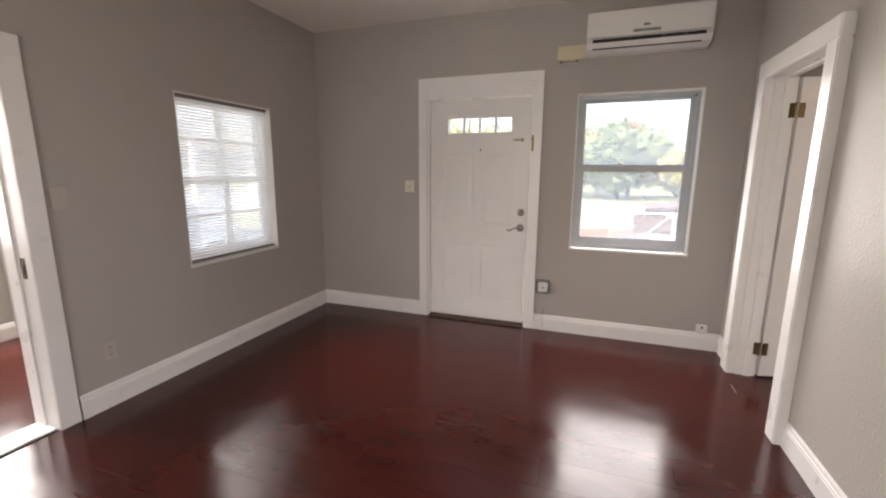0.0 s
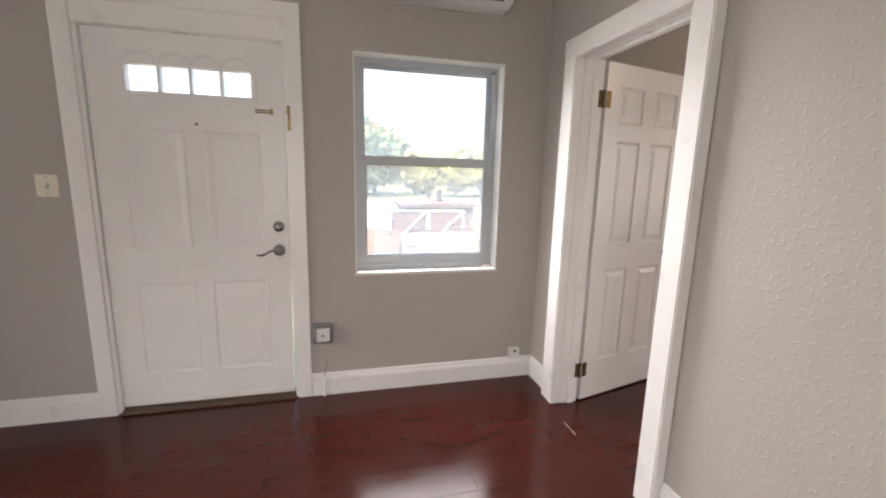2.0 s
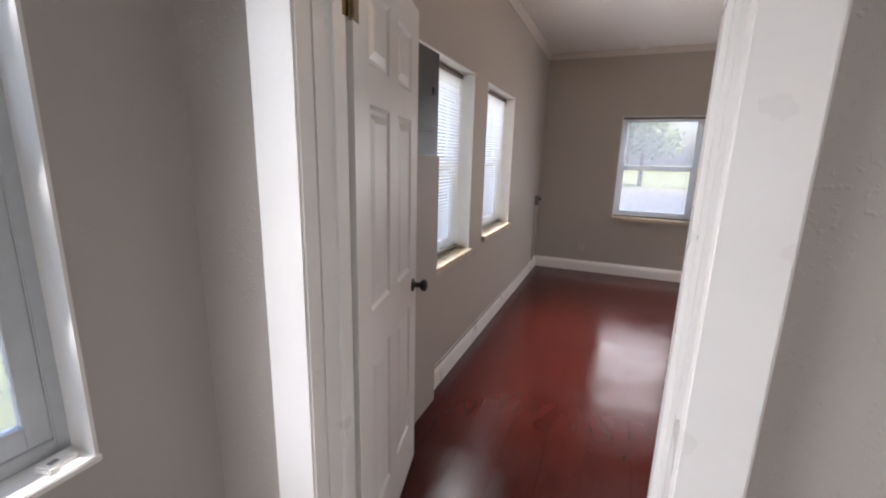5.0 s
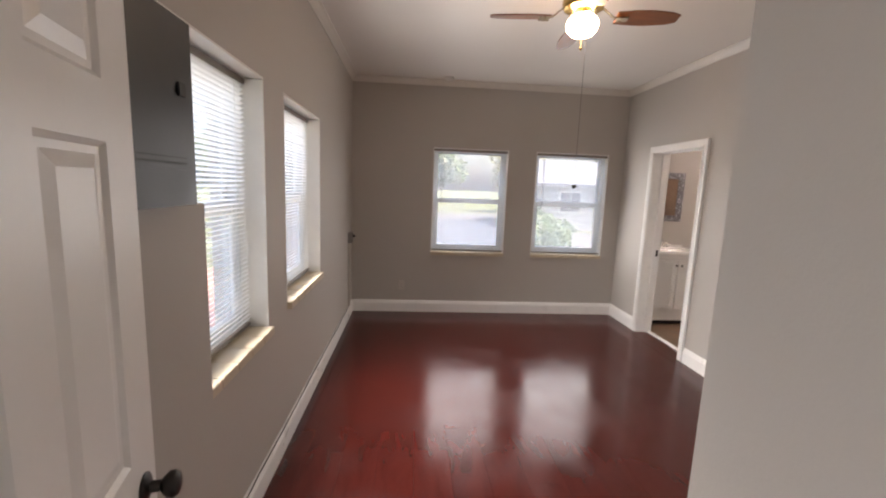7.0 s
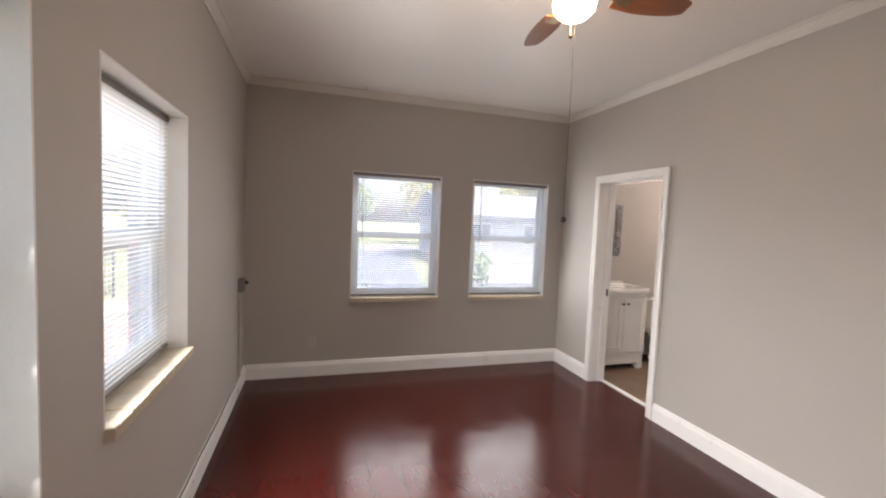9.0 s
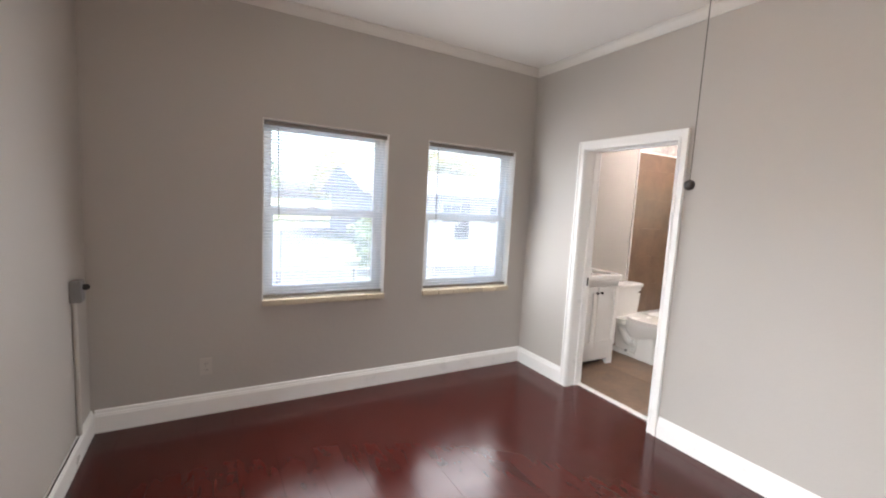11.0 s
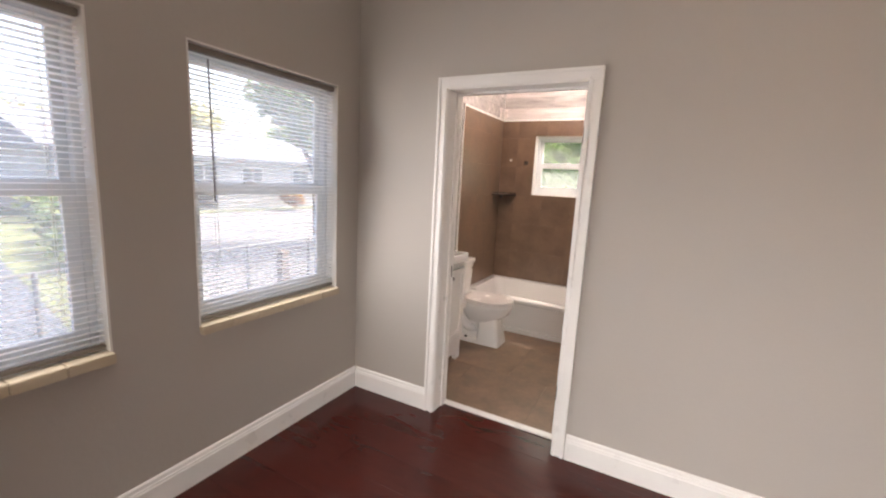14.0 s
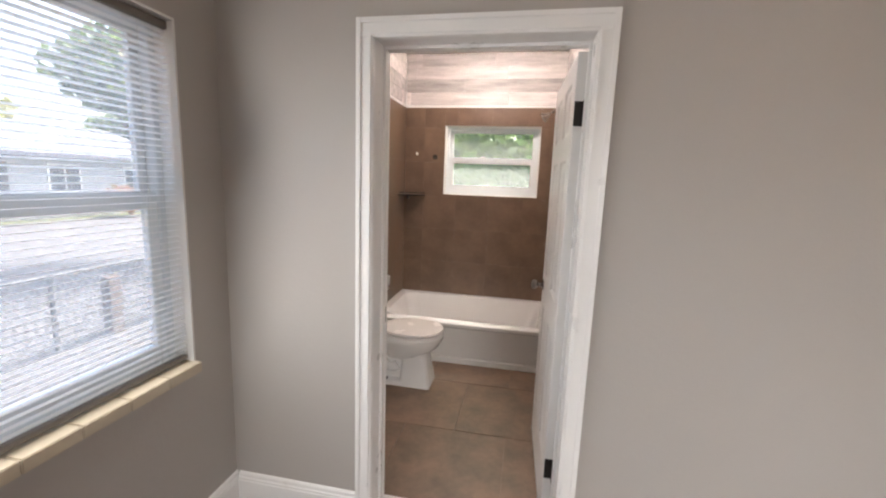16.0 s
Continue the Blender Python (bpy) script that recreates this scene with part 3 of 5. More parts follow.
window("window_5", on_east(W5[1], W5[2]), W5[1] - W5[0], W5[2], W5[3], 0.155, TW, M_VINYL, tiles=6)
window("window_6", on_east(W6[1], W6[2]), W6[1] - W6[0], W6[2], W6[3], 0.155, TW, M_VINYL, tiles=6)
window("window_7", pose(WB[1], -2.075, WB[2], 0, 0, 180), WB[1] - WB[0], WB[2], WB[3], 0.15, "small white bathroom window with a cloudy lower pane", M_VINYL, slider=True)
window("window_8", pose(-1.30, 0.55, 0.75, 0, 0, 90), 1.47, 0.75, 2.0, 0.13, "bright window of the side room", M_VINYL)
# never in view; added only as a light source behind the camera
window("window_added", pose(3.00, -1.30, 0.77, 0, 0, 180), 1.40, 0.77, 2.0, 0.13, "unseen sash window added in the closing wall for light", M_VINYL)
blind(on_west(W1[0], W1[2]), W1[1] - W1[0], W1[3] - W1[2], 0.050, 54, -33, "white mini blind lowered over the divided window", wand=False)
for w_, at, d in ((W3, on_north(W3[0], 3.808, W3[2] + 0.012), 0.095), (W4, on_north(W4[0], 3.808, W4[2] + 0.012), 0.095), (W5, on_east(W5[1], W5[2] + 0.012), 0.034), (W6, on_east(W6[1], W6[2] + 0.012), 0.034)):
    blind(at, w_[1] - w_[0], w_[3] - w_[2] - 0.020, d, 55, -24 if at.translation.x < 9 else -8, "white mini blind lowered with open slats over its tile sill")

# ---- doors ----


def leaf(w, h, t, cells, holes=(), deep=0.008):
    """A moulded door leaf: x along its width, y its thickness, z up; cells are raised panels (x0, x1, z0, z1), holes go through."""
    bm = bm_new()
    allc = list(cells) + list(holes)
    xs = sorted({0, w, *[c[0] for c in allc], *[c[1] for c in allc]})
    zs = sorted({0, h, *[c[2] for c in allc], *[c[3] for c in allc]})

    def kind(x, z):
        for c in holes:
            if c[0] < x < c[1] and c[2] < z < c[3]:
                return 2
        for c in cells:
            if c[0] < x < c[1] and c[2] < z < c[3]:
                return 1
        return 0

    for side, y in ((-1, 0.0), (1, t)):
        for i in range(len(xs) - 1):
            for j in range(len(zs) - 1):
                if not kind((xs[i] + xs[i + 1]) / 2, (zs[j] + zs[j + 1]) / 2):
                    bm.faces.new([bm.verts.new((x, y, z)) for x, z in ((xs[i], zs[j]), (xs[i + 1], zs[j]), (xs[i + 1], zs[j + 1]), (xs[i], zs[j + 1]))])
        for c in cells:
            rings = []
            for ins, dep in ((0.0, 0.0), (0.010, deep), (0.022, deep), (0.046, 0.0015)):
                yy = y - side * dep
                rings.append([bm.verts.new((x, yy, z)) for x, z in ((c[0] + ins, c[2] + ins), (c[1] - ins, c[2] + ins), (c[1] - ins, c[3] - ins), (c[0] + ins, c[3] - ins))])
            for a, b in zip(rings, rings[1:]):
                for k in range(4):
                    bm.faces.new((a[k], a[(k + 1) % 4], b[(k + 1) % 4], b[k]))
            bm.faces.new(rings[-1])
    for a, b in (((0, 0), (w, 0)), ((w, 0), (w, h)), ((w, h), (0, h)), ((0, h), (0, 0))):
        bm.faces.new([bm.verts.new(p) for p in ((a[0], 0, a[1]), (b[0], 0, b[1]), (b[0], t, b[1]), (a[0], t, a[1]))])
    for c in holes:
        q = [(c[0], c[2]), (c[1], c[2]), (c[1], c[3]), (c[0], c[3])]
        for k in range(4):
            a, b = q[k], q[(k + 1) % 4]
            bm.faces.new([bm.verts.new(p) for p in ((a[0], 0, a[1]), (b[0], 0, b[1]), (b[0], t, b[1]), (a[0], t, a[1]))])
    bmesh.ops.remove_doubles(bm, verts=bm.verts, dist=0.0002)
    return bm


def six(w):
    s, mid = 0.115, 0.10
    pw = (w - 2 * s - mid) / 2
    out = []
    for x in (s, s + pw + mid):
        for z0, z1 in ((0.24, 0.82), (0.98, 1.58), (1.68, 1.88)):
            out.append((x, x + pw, z0, z1))
    return out


def knob(parent, x, y, z, way, material, label):
    """A round door knob on its rose, on the face whose outside is way (+1 or -1) along y."""
    m = pose(x, y, z, -90 * way)
    return part("knob", lathe([(0.030, 0.0), (0.030, 0.004), (0.024, 0.008), (0.012, 0.012), (0.011, 0.030), (0.018, 0.036), (0.026, 0.044), (0.027, 0.054), (0.022, 0.062), (0.010, 0.066)], 20, None, m), material, parent, label, smooth=True)


def hinge(parent, x, y, z, wx, material, label):
    """A butt hinge: two plates, a barrel of knuckles, tips."""
    bm = boxes((x - wx, x - 0.004, y - 0.003, y, z - 0.045, z + 0.045), (x + 0.004, x + wx, y - 0.003, y, z - 0.045, z + 0.045))
    for k in range(3):
        rod(bm, (x, y - 0.006, z - 0.044 + k * 0.030), (x, y - 0.006, z - 0.016 + k * 0.030), 0.0062, 8)
    rod(bm, (x, y - 0.006, z - 0.050), (x, y - 0.006, z + 0.050), 0.0045, 8)
    return part("hinge", bm, material, parent, label)


def casing(parent, w, h, cw, y, way, label="", gap=0.0, prof=True):
    """Three boards round an opening 0..w by 0..h on the face at y; way is the direction out of the wall."""
    t = 0.018 * way
    a, b = sorted((y, y + t))
    bm = boxes((-cw, 0, a, b, 0, h), (w, w + cw, a, b, 0, h), (-cw, w + cw, a, b, h, h + cw))
    part("casing", bm, M_TRIM, parent, label, bevel=0.003)
    if prof:
        c, d = sorted((y + t, y + t + 0.007 * way))
        k = cw * 0.28
        bm = boxes((-cw, -cw + k, c, d, 0, h + cw), (w + cw - k, w + cw, c, d, 0, h + cw), (-cw + k, w + cw - k, c, d, h + cw - k, h + cw), (-0.020, -0.008, c, d - 0.003 * way, 0, h + 0.008), (w + 0.008, w + 0.020, c, d - 0.003 * way, 0, h + 0.008), (-0.008, w + 0.008, c, d - 0.003 * way, h + 0.008, h + 0.020))
        part("casing_bead", bm, M_TRIM, parent, bevel=0.002)


def jamb(parent, w, h, y0, y1, stop):
    t = 0.015
    part("jamb", boxes((-t, 0, y0, y1, 0, h + t), (w, w + t, y0, y1, 0, h + t), (0, w, y0, y1, h, h + t)), M_TRIM, parent, bevel=0.001)
    part("door_stop", boxes((0, 0.010, stop, stop + 0.035, 0, h), (w - 0.010, w, stop, stop + 0.035, 0, h), (0.010, w - 0.010, stop, stop + 0.035, h - 0.010, h)), M_TRIM, parent, bevel=0.001)


# entry door, shut, in the north wall
D = thing("door_1", pose(1.83, 3.872, 0), "white panelled steel entry door with arched glass lite, shut", "door", kind="structure")
LW, LH = 0.925, 2.005
lite = (0.175, 0.760, 1.715, 1.845)
body = part("leaf", leaf(LW - 0.004, LH, 0.045, [(0.13, 0.42, 0.17, 0.70), (0.505, 0.795, 0.17, 0.70), (0.13, 0.42, 0.90, 1.53), (0.505, 0.795, 0.90, 1.53)], [lite], 0.005), M_DOOR, D)
body.location = (-0.003, 0.012, 0.052)
body.rotation_euler.y = 0.004
part("jamb", boxes((-0.03, -0.004, 0.0, 0.19, 0, 2.09), (LW + 0.004, LW + 0.025, 0.0, 0.19, 0, 2.09), (-0.004, LW + 0.004, 0.0, 0.19, 2.063, 2.09)), M_TRIM, D)
part("casing", boxes((-0.105, -0.022, -0.022, -0.0005, 0, 2.17), (LW + 0.018, LW + 0.100, -0.022, -0.0005, 0, 2.17), (-0.105, LW + 0.100, -0.022, -0.0005, 2.17, 2.252)), M_TRIM, D, bevel=0.003)
part("head_board", boxes((-0.022, LW + 0.018, -0.012, -0.0005, 2.066, 2.17)), M_TRIM, D, "flat white board over the door", bevel=0.002)
part("threshold", boxes((-0.004, LW + 0.004, -0.030, 0.12, 0.0, 0.020), (-0.004, LW + 0.004, 0.012, 0.058, 0.020, 0.032)), M_THRESH, D, "worn dark metal threshold", bevel=0.003)
part("sweep", boxes((0.005, LW - 0.005, 0.008, 0.012, 0.034, 0.062)), M_PVC, D)
# lite: moulded surround with four scallops, bars, glass
z0, z1 = lite[2] + 0.052, lite[3] + 0.052
bm = boxes((lite[0] - 0.022, lite[0], 0.002, 0.012, z0 - 0.02, z1), (lite[1], lite[1] + 0.022, 0.002, 0.012, z0 - 0.02, z1), (lite[0], lite[1], 0.002, 0.012, z0 - 0.02, z0))
n4 = (lite[1] - lite[0]) / 4
for i in range(4):
    cx = lite[0] + (i + 0.5) * n4
    for k in range(10):
        a0, a1 = math.pi * k / 10, math.pi * (k + 1) / 10
        rod(bm, (cx + n4 * 0.5 * math.cos(a0), 0.010, z1 + 0.058 * math.sin(a0)), (cx + n4 * 0.5 * math.cos(a1), 0.010, z1 + 0.058 * math.sin(a1)), 0.010, 6)
    fan_ = [(cx + n4 * 0.47 * math.cos(math.pi * k / 10), z1 + 0.055 * math.sin(math.pi * k / 10)) for k in range(11)]
    loft([[(x, y, z) for x, z in fan_] for y in (0.006, 0.0125)], bm)
part("lite_frame", bm, M_DOOR, body)
for i in range(1, 4):
    x = lite[0] + i * n4
    part("lite_bar", boxes((x - 0.008, x + 0.008, 0.012, 0.054, z0, z1)), M_DOOR, body)
for o in body.children:
    o.location = (0, -0.012, -0.052)
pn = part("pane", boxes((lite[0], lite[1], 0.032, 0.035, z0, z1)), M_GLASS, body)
pn.location = (0, -0.012, -0.052)
pn.visible_shadow = False
bolt = part("deadbolt", lathe([(0.031, 0), (0.031, 0.006), (0.026, 0.012), (0.012, 0.016), (0.010, 0.022)], 20, None, pose(0.868, 0.0, 1.016, 90)), M_NICKEL, body, "satin nickel deadbolt turn", smooth=True)
bm = lathe([(0.033, 0), (0.033, 0.006), (0.027, 0.012), (0.013, 0.016), (0.012, 0.045)], 20, None, pose(0.868, 0.0, 0.878, 90))
prev = Vector((0.868, -0.042, 0.878))
for k in range(1, 9):
    t = k / 8
    cur = Vector((0.868 - 0.115 * t, -0.042 - 0.004 * math.sin(t * 3), 0.878 + 0.010 * math.sin(t * 6.0) - 0.016 * t))
    rod(bm, prev, cur, 0.0085 - 0.0035 * t, 8)
    prev = cur
part("lever", bm, M_NICKEL, body, "satin nickel lever handle", smooth=True)
part("peephole", lathe([(0.008, 0), (0.008, 0.004), (0.005, 0.005)], 12, None, pose(0.482, 0.0, 1.565, 90)), M_BRASS, body)
part("swing_bar_guard", boxes((0.775, 0.862, -0.012, 0.0, 1.640, 1.646), (0.775, 0.862, -0.012, 0.0, 1.652, 1.658), (0.853, 0.865, -0.014, 0.0, 1.634, 1.664)), M_BRASS, body, "brass security bar", bevel=0.001)
part("guard_catch", boxes((LW + 0.020, LW + 0.036, -0.028, -0.022, 1.60, 1.73)), M_BRASS, D, "brass catch plate on the casing", bevel=0.001)
part("guard_knob", lathe([(0.006, 0), (0.006, 0.018), (0.011, 0.022), (0.010, 0.032)], 12, None, pose(LW + 0.028, -0.028, 1.695, 90)), M_BRASS, D, smooth=True)

# doorway to the bedroom with its leaf swung in, in the partition
D2 = thing("door_2", pose(4.338, 3.468, 0, 0, 0, -90), "white six-panel bedroom door swung open in its cased doorway", "door", kind="structure")
w2, h2 = 0.756, 2.02
for dims in ((-0.126, 0.0, -0.058, -0.0005, 0, h2), (w2, w2 + 0.106, -0.058, -0.0005, 0, h2), (-0.126, w2 + 0.106, -0.058, -0.0005, h2, h2 + 0.105)):
    part("casing", boxes(dims), M_TRIM, D2, bevel=0.006)
part("casing", boxes((-0.110, -0.006, 0.1125, 0.127, 0, h2), (w2 + 0.006, w2 + 0.086, 0.112, 0.130, 0, h2 + 0.006), (-0.110, w2 + 0.086, 0.112, 0.130, h2 + 0.006, h2 + 0.086)), M_TRIM, D2, bevel=0.003)
jamb(D2, w2, h2, 0.0, 0.112, 0.055)
lf = part("leaf", leaf(0.730, 2.0, 0.035, six(0.730)), M_DOOR, D2)
lf.matrix_local = pose(0.001, 0.144, 0.012, 0, 0, 103.6)
knob(lf, 0.665, 0.0, 0.90, -1, M_BRONZE, "dark bronze door knob")
knob(lf, 0.665, 0.035, 0.90, 1, M_BRONZE, "dark bronze door knob")
for z in (0.21, 1.813):
    bm = boxes((0.0, 0.002, 0.078, 0.122, z - 0.045, z + 0.045))
    for k in range(3):
        rod(bm, (0.005, 0.127, z - 0.044 + k * 0.030), (0.005, 0.127, z - 0.016 + k * 0.030), 0.0062, 8)
    rod(bm, (0.005, 0.127, z - 0.050), (0.005, 0.127, z + 0.050), 0.0045, 8)
    part("hinge", bm, M_BRASS, D2, "antique brass hinge on the jamb")
    part("hinge_plate", boxes((0.0, 0.036, -0.002, 0.0, z - 0.057, z + 0.033)), M_BRASS, lf, "antique brass hinge plate")
part("strike_plate", boxes((w2 - 0.002, w2 + 0.0005, 0.070, 0.100, 0.86, 0.93)), M_BRASS, D2)

# bathroom doorway in the south wall
D3 = thing("door_3", pose(8.696, 0.52, 0, 0, 0, 180), "white six-panel bathroom door swung fully open in its doorway", "door", kind="structure")
w3, h3 = 0.761, 1.985
casing(D3, w3, h3, 0.067, 0.0, -1)
casing(D3, w3, h3, 0.060, 0.155, 1)
jamb(D3, w3, h3, 0.0, 0.155, 0.085)
lf = part("leaf", leaf(0.735, 1.965, 0.035, six(0.735)), M_DOOR, D3)
lf.matrix_local = pose(w3 - 0.004, 0.166, 0.010, 0, 0, 92.0)
knob(lf, 0.675, 0.0, 0.92, -1, M_NICKEL, "satin nickel knob")
knob(lf, 0.675, 0.035, 0.92, 1, M_NICKEL, "satin nickel knob")
for z in (0.28, 1.755):
    hinge(D3, w3 - 0.004, 0.150, z, 0.003, M_BRONZE, "dark bronze hinge")
    part("hinge_plate", boxes((-0.002, 0.0, 0.001, 0.034, z - 0.055, z + 0.035)), M_BRONZE, lf, "dark bronze hinge plate")
part("threshold", boxes((0.0, w3, 0.120, 0.165, 0.0, 0.013)), M_TRIM, D3, "cream painted threshold strip", bevel=0.003)
part("strike_plate", boxes((-0.0005, 0.002, 0.120, 0.150, 0.87, 0.94)), M_BRONZE, D3)

# cased opening in the west wall
D4 = thing("door_4", pose(0.60, 0.595, 0, 0, 0, 90), "white cased doorway to the side room without a door leaf", "doorway", kind="structure")
casing(D4, 0.795, 1.96, 0.100, 0.0, -1, prof=False)
casing(D4, 0.795, 1.96, 0.080, 0.20, 1, prof=False)
jamb(D4, 0.795, 1.96, 0.0, 0.20, 0.10)
part("threshold", boxes((0.0, 0.795, 0.02, 0.19, 0.0, 0.012)), M_TRIM, D4, "pale threshold strip", bevel=0.003)
part("strike_plate", boxes((0.7925, 0.7955, 0.04, 0.075, 0.86, 0.97)), M_BRASS, D4)
part("latch_hole", boxes((0.791, 0.7925, 0.050, 0.066, 0.885, 0.93)), M_DARK, D4)

# folding closet leaf standing out from the closet front
D5 = thing("door_5", pose(5.105, 2.150, 0, 0, 0, 1.5), "white panelled folding closet door leaf standing open in the bedroom", "door", kind="structure")
lf = part("leaf", leaf(0.325, 1.95, 0.034, [(0.075, 0.25, 0.20, 0.86), (0.075, 0.25, 0.98, 1.58), (0.075, 0.25, 1.68, 1.86)]), M_DOOR, D5)
lf.location.z = 0.012
for z in (0.28, 1.70):
    hinge(D5, -0.006, 0.036, z, 0.012, M_BRASS, "antique brass hinge")
part("knob", lathe([(0.010, 0), (0.008, 0.010), (0.015, 0.018), (0.014, 0.026), (0.005, 0.029)], 14, None, pose(0.285, 0.0, 0.95, 90)), M_BRONZE, lf, "small dark knob", smooth=True)

# ---- living room fittings ----
N1 = 3.872
ac = thing("air_conditioner", pose(3.175, N1, 2.315), "white wall-mounted split air conditioner above the yard window", "air conditioner")
prof = [(0.0, 0.0), (-0.100, 0.0), (-0.165, 0.022), (-0.195, 0.060), (-0.200, 0.120), (-0.200, 0.250), (-0.185, 0.275), (-0.150, 0.285), (0.0, 0.285)]
part("body", loft([[(x, y, z) for y, z in prof] for x in (0.0, 0.832)]), M_PVC, ac, bevel=0.004)
part("front_panel", boxes((0.010, 0.822, -0.208, -0.200, 0.088, 0.268)), M_PVC, ac, bevel=0.004)
# solid black strip, painting in the darkness inside the outlet
part("air_outlet", boxes((0.045, 0.787, -0.2035, -0.180, 0.050, 0.080)), M_DARK, ac, "black strip for the shade in the open air outlet")
part("louver", loft([[(x, -0.206, 0.046), (x, -0.214, 0.054), (x, -0.192, 0.030), (x, -0.184, 0.022)] for x in (0.040, 0.792)]), M_PVC, ac, "tilted outlet flap", bevel=0.001)
part("outlet_slot", boxes((0.045, 0.770, -0.180, -0.158, 0.0185, 0.0235)), M_DARK, ac)
for x in (0.30, 0.52, 0.66):
    part("vane", boxes((x, x + 0.003, -0.206, -0.185, 0.052, 0.078)), M_PVC, ac)
part("badge", lathe([(0.024, 0), (0.024, 0.0015)], 20, None, pose(0.405, -0.208, 0.155, 90) @ Matrix.Diagonal((1, 0.42, 1, 1))), M_GREYBOX, ac, "small dark oval badge")
part("display", boxes((0.320, 0.500, -0.2095, -0.208, 0.108, 0.128)), M_GREYBOX, ac)
part("indicator", lathe([(0.004, 0), (0.004, 0.002)], 10, None, pose(0.395, -0.2095, 0.115, 90)), M_LED, ac)

cover = thing("line_cover", pose(2.955, N1, 2.305), "cream plastic pipe cover beside the air conditioner", "pipe cover")
part("cover", boxes((0.0, 0.219, -0.055, 0.0, 0.0, 0.108)), M_CREAM, cover, bevel=0.008)
for x in (0.03, 0.15):
    part("screw", lathe([(0.006, 0), (0.006, 0.012), (0.003, 0.014)], 8, None, pose(x, -0.03, 0.0, 180)), M_BRONZE, cover)


def plate(name, m, w, h, label, category, group, material, toggles=0, sockets=0):
    """A wall plate: local x along the wall, y into the room negative, z up from its lower edge."""
    p = thing(name, m, label, category, group)
    part("cover_plate", boxes((0, w, -0.007, 0, 0, h)), material, p, bevel=0.0025)
    for i in range(toggles):
        x = w * (i + 0.5) / toggles
        part("toggle", boxes((x - 0.005, x + 0.005, -0.020, -0.007, h * 0.44, h * 0.62)), M_IVORY, p, bevel=0.001)
        part("toggle_slot", boxes((x - 0.008, x + 0.008, -0.0078, -0.007, h * 0.38, h * 0.63)), M_GREYBOX if toggles else M_DARK, p)
    for i in range(sockets):
        z = h * (0.30 + 0.40 * i)
        part("socket", lathe([(0.017, 0), (0.017, 0.002)], 16, None, pose(w / 2, -0.007, z, 90)), material, p)
        part("slot", boxes((w / 2 - 0.007, w / 2 - 0.004, -0.0100, -0.009, z - 0.004, z + 0.006), (w / 2 + 0.004, w / 2 + 0.007, -0.0100, -0.009, z - 0.004, z + 0.006)), M_DARK, p)
    for z in ((h * 0.12, h * 0.88) if toggles else (h * 0.5,)):
        part("screw", lathe([(0.0032, 0), (0.0025, 0.0012)], 8, None, pose(w / 2, -0.0072, z, 90)), M_NICKEL, p)
    return p


plate("light_switch", pose(1.572, N1, 1.226), 0.098, 0.110, "ivory toggle switch plate beside the entry door", "light switch", "", M_IVORY, toggles=1)
plate("light_switch", pose(0.60, 1.520, 1.215, 0, 0, 90), 0.075, 0.112, "blank painted-over switch plate beside the cased doorway", "light switch", "", M_PAINTED)
plate("wall_outlet", pose(0.60, 1.655, 0.285, 0, 0, 90), 0.072, 0.115, "painted-over outlet low on the living room wall", "outlet", "wall outlets", M_PAINTED, sockets=2)
plate("wall_outlet", pose(9.35, 3.238, 0.275, 0, 0, -90), 0.072, 0.115, "greige painted double outlet under the bedroom windows", "outlet", "wall outlets", M_PAINTED, sockets=2)

jb = thing("junction_box", pose(2.864, N1, 0.352), "grey surface-mounted junction box beside the entry door", "junction box")
part("box", boxes((0, 0.125, -0.045, 0, 0, 0.122)), M_GREYBOX, jb, bevel=0.006)
part("cover", boxes((0.024, 0.108, -0.056, -0.0455, 0.016, 0.106)), M_PVC, jb, "pale square cover", bevel=0.006)
part("port", boxes((0.058, 0.074, -0.0575, -0.056, 0.050, 0.062)), M_GREYBOX, jb)
cs = thing("cable_stub", pose(2.93, N1 - 0.022, 0.0), "white cable stub standing up against the baseboard", "cable")
bm = rod(None, (0.0, -0.006, 0.0), (0.002, -0.006, 0.142), 0.008, 8)
part("sleeve", bm, M_PVC, cs)
bm = rod(None, (0.002, -0.006, 0.142), (0.010, 0.004, 0.185), 0.004, 6)
rod(bm, (0.010, 0.004, 0.185), (0.018, 0.010, 0.215), 0.0035, 6)
part("cable", bm, M_GREYBOX, cs)
jk = thing("phone_jack", pose(4.158, N1, 0.143), "small grey-white phone jack sitting on the baseboard", "phone jack")
part("box", boxes((0, 0.075, -0.034, 0, 0, 0.070)), M_PVC, jk, bevel=0.004)
part("port", boxes((0.028, 0.046, -0.036, -0.034, 0.045, 0.060)), M_DARK, jk)
sb = thing("plastic_clip", pose(3.955, N1 + 0.012, 0.780, 0, 0, 12), "small white plastic window part lying on the sill", "window part")
part("body", boxes((0, 0.062, 0.0, 0.040, 0, 0.016)), M_PVC, sb, bevel=0.004)
part("slot", boxes((0.012, 0.030, 0.010, 0.022, 0.016, 0.0175)), M_GREYBOX, sb)
tb = thing("tilt_latch", pose(4.006, N1 + 0.085, 2.0), "grey spring latch at the top of the window track", "window part")
part("body", boxes((-0.012, 0.0, -0.012, 0.0, 0, 0.022)), M_GREYBOX, tb, bevel=0.003)
part("arm", boxes((-0.030, -0.012, -0.008, -0.002, 0.004, 0.010)), M_GREYBOX, tb)

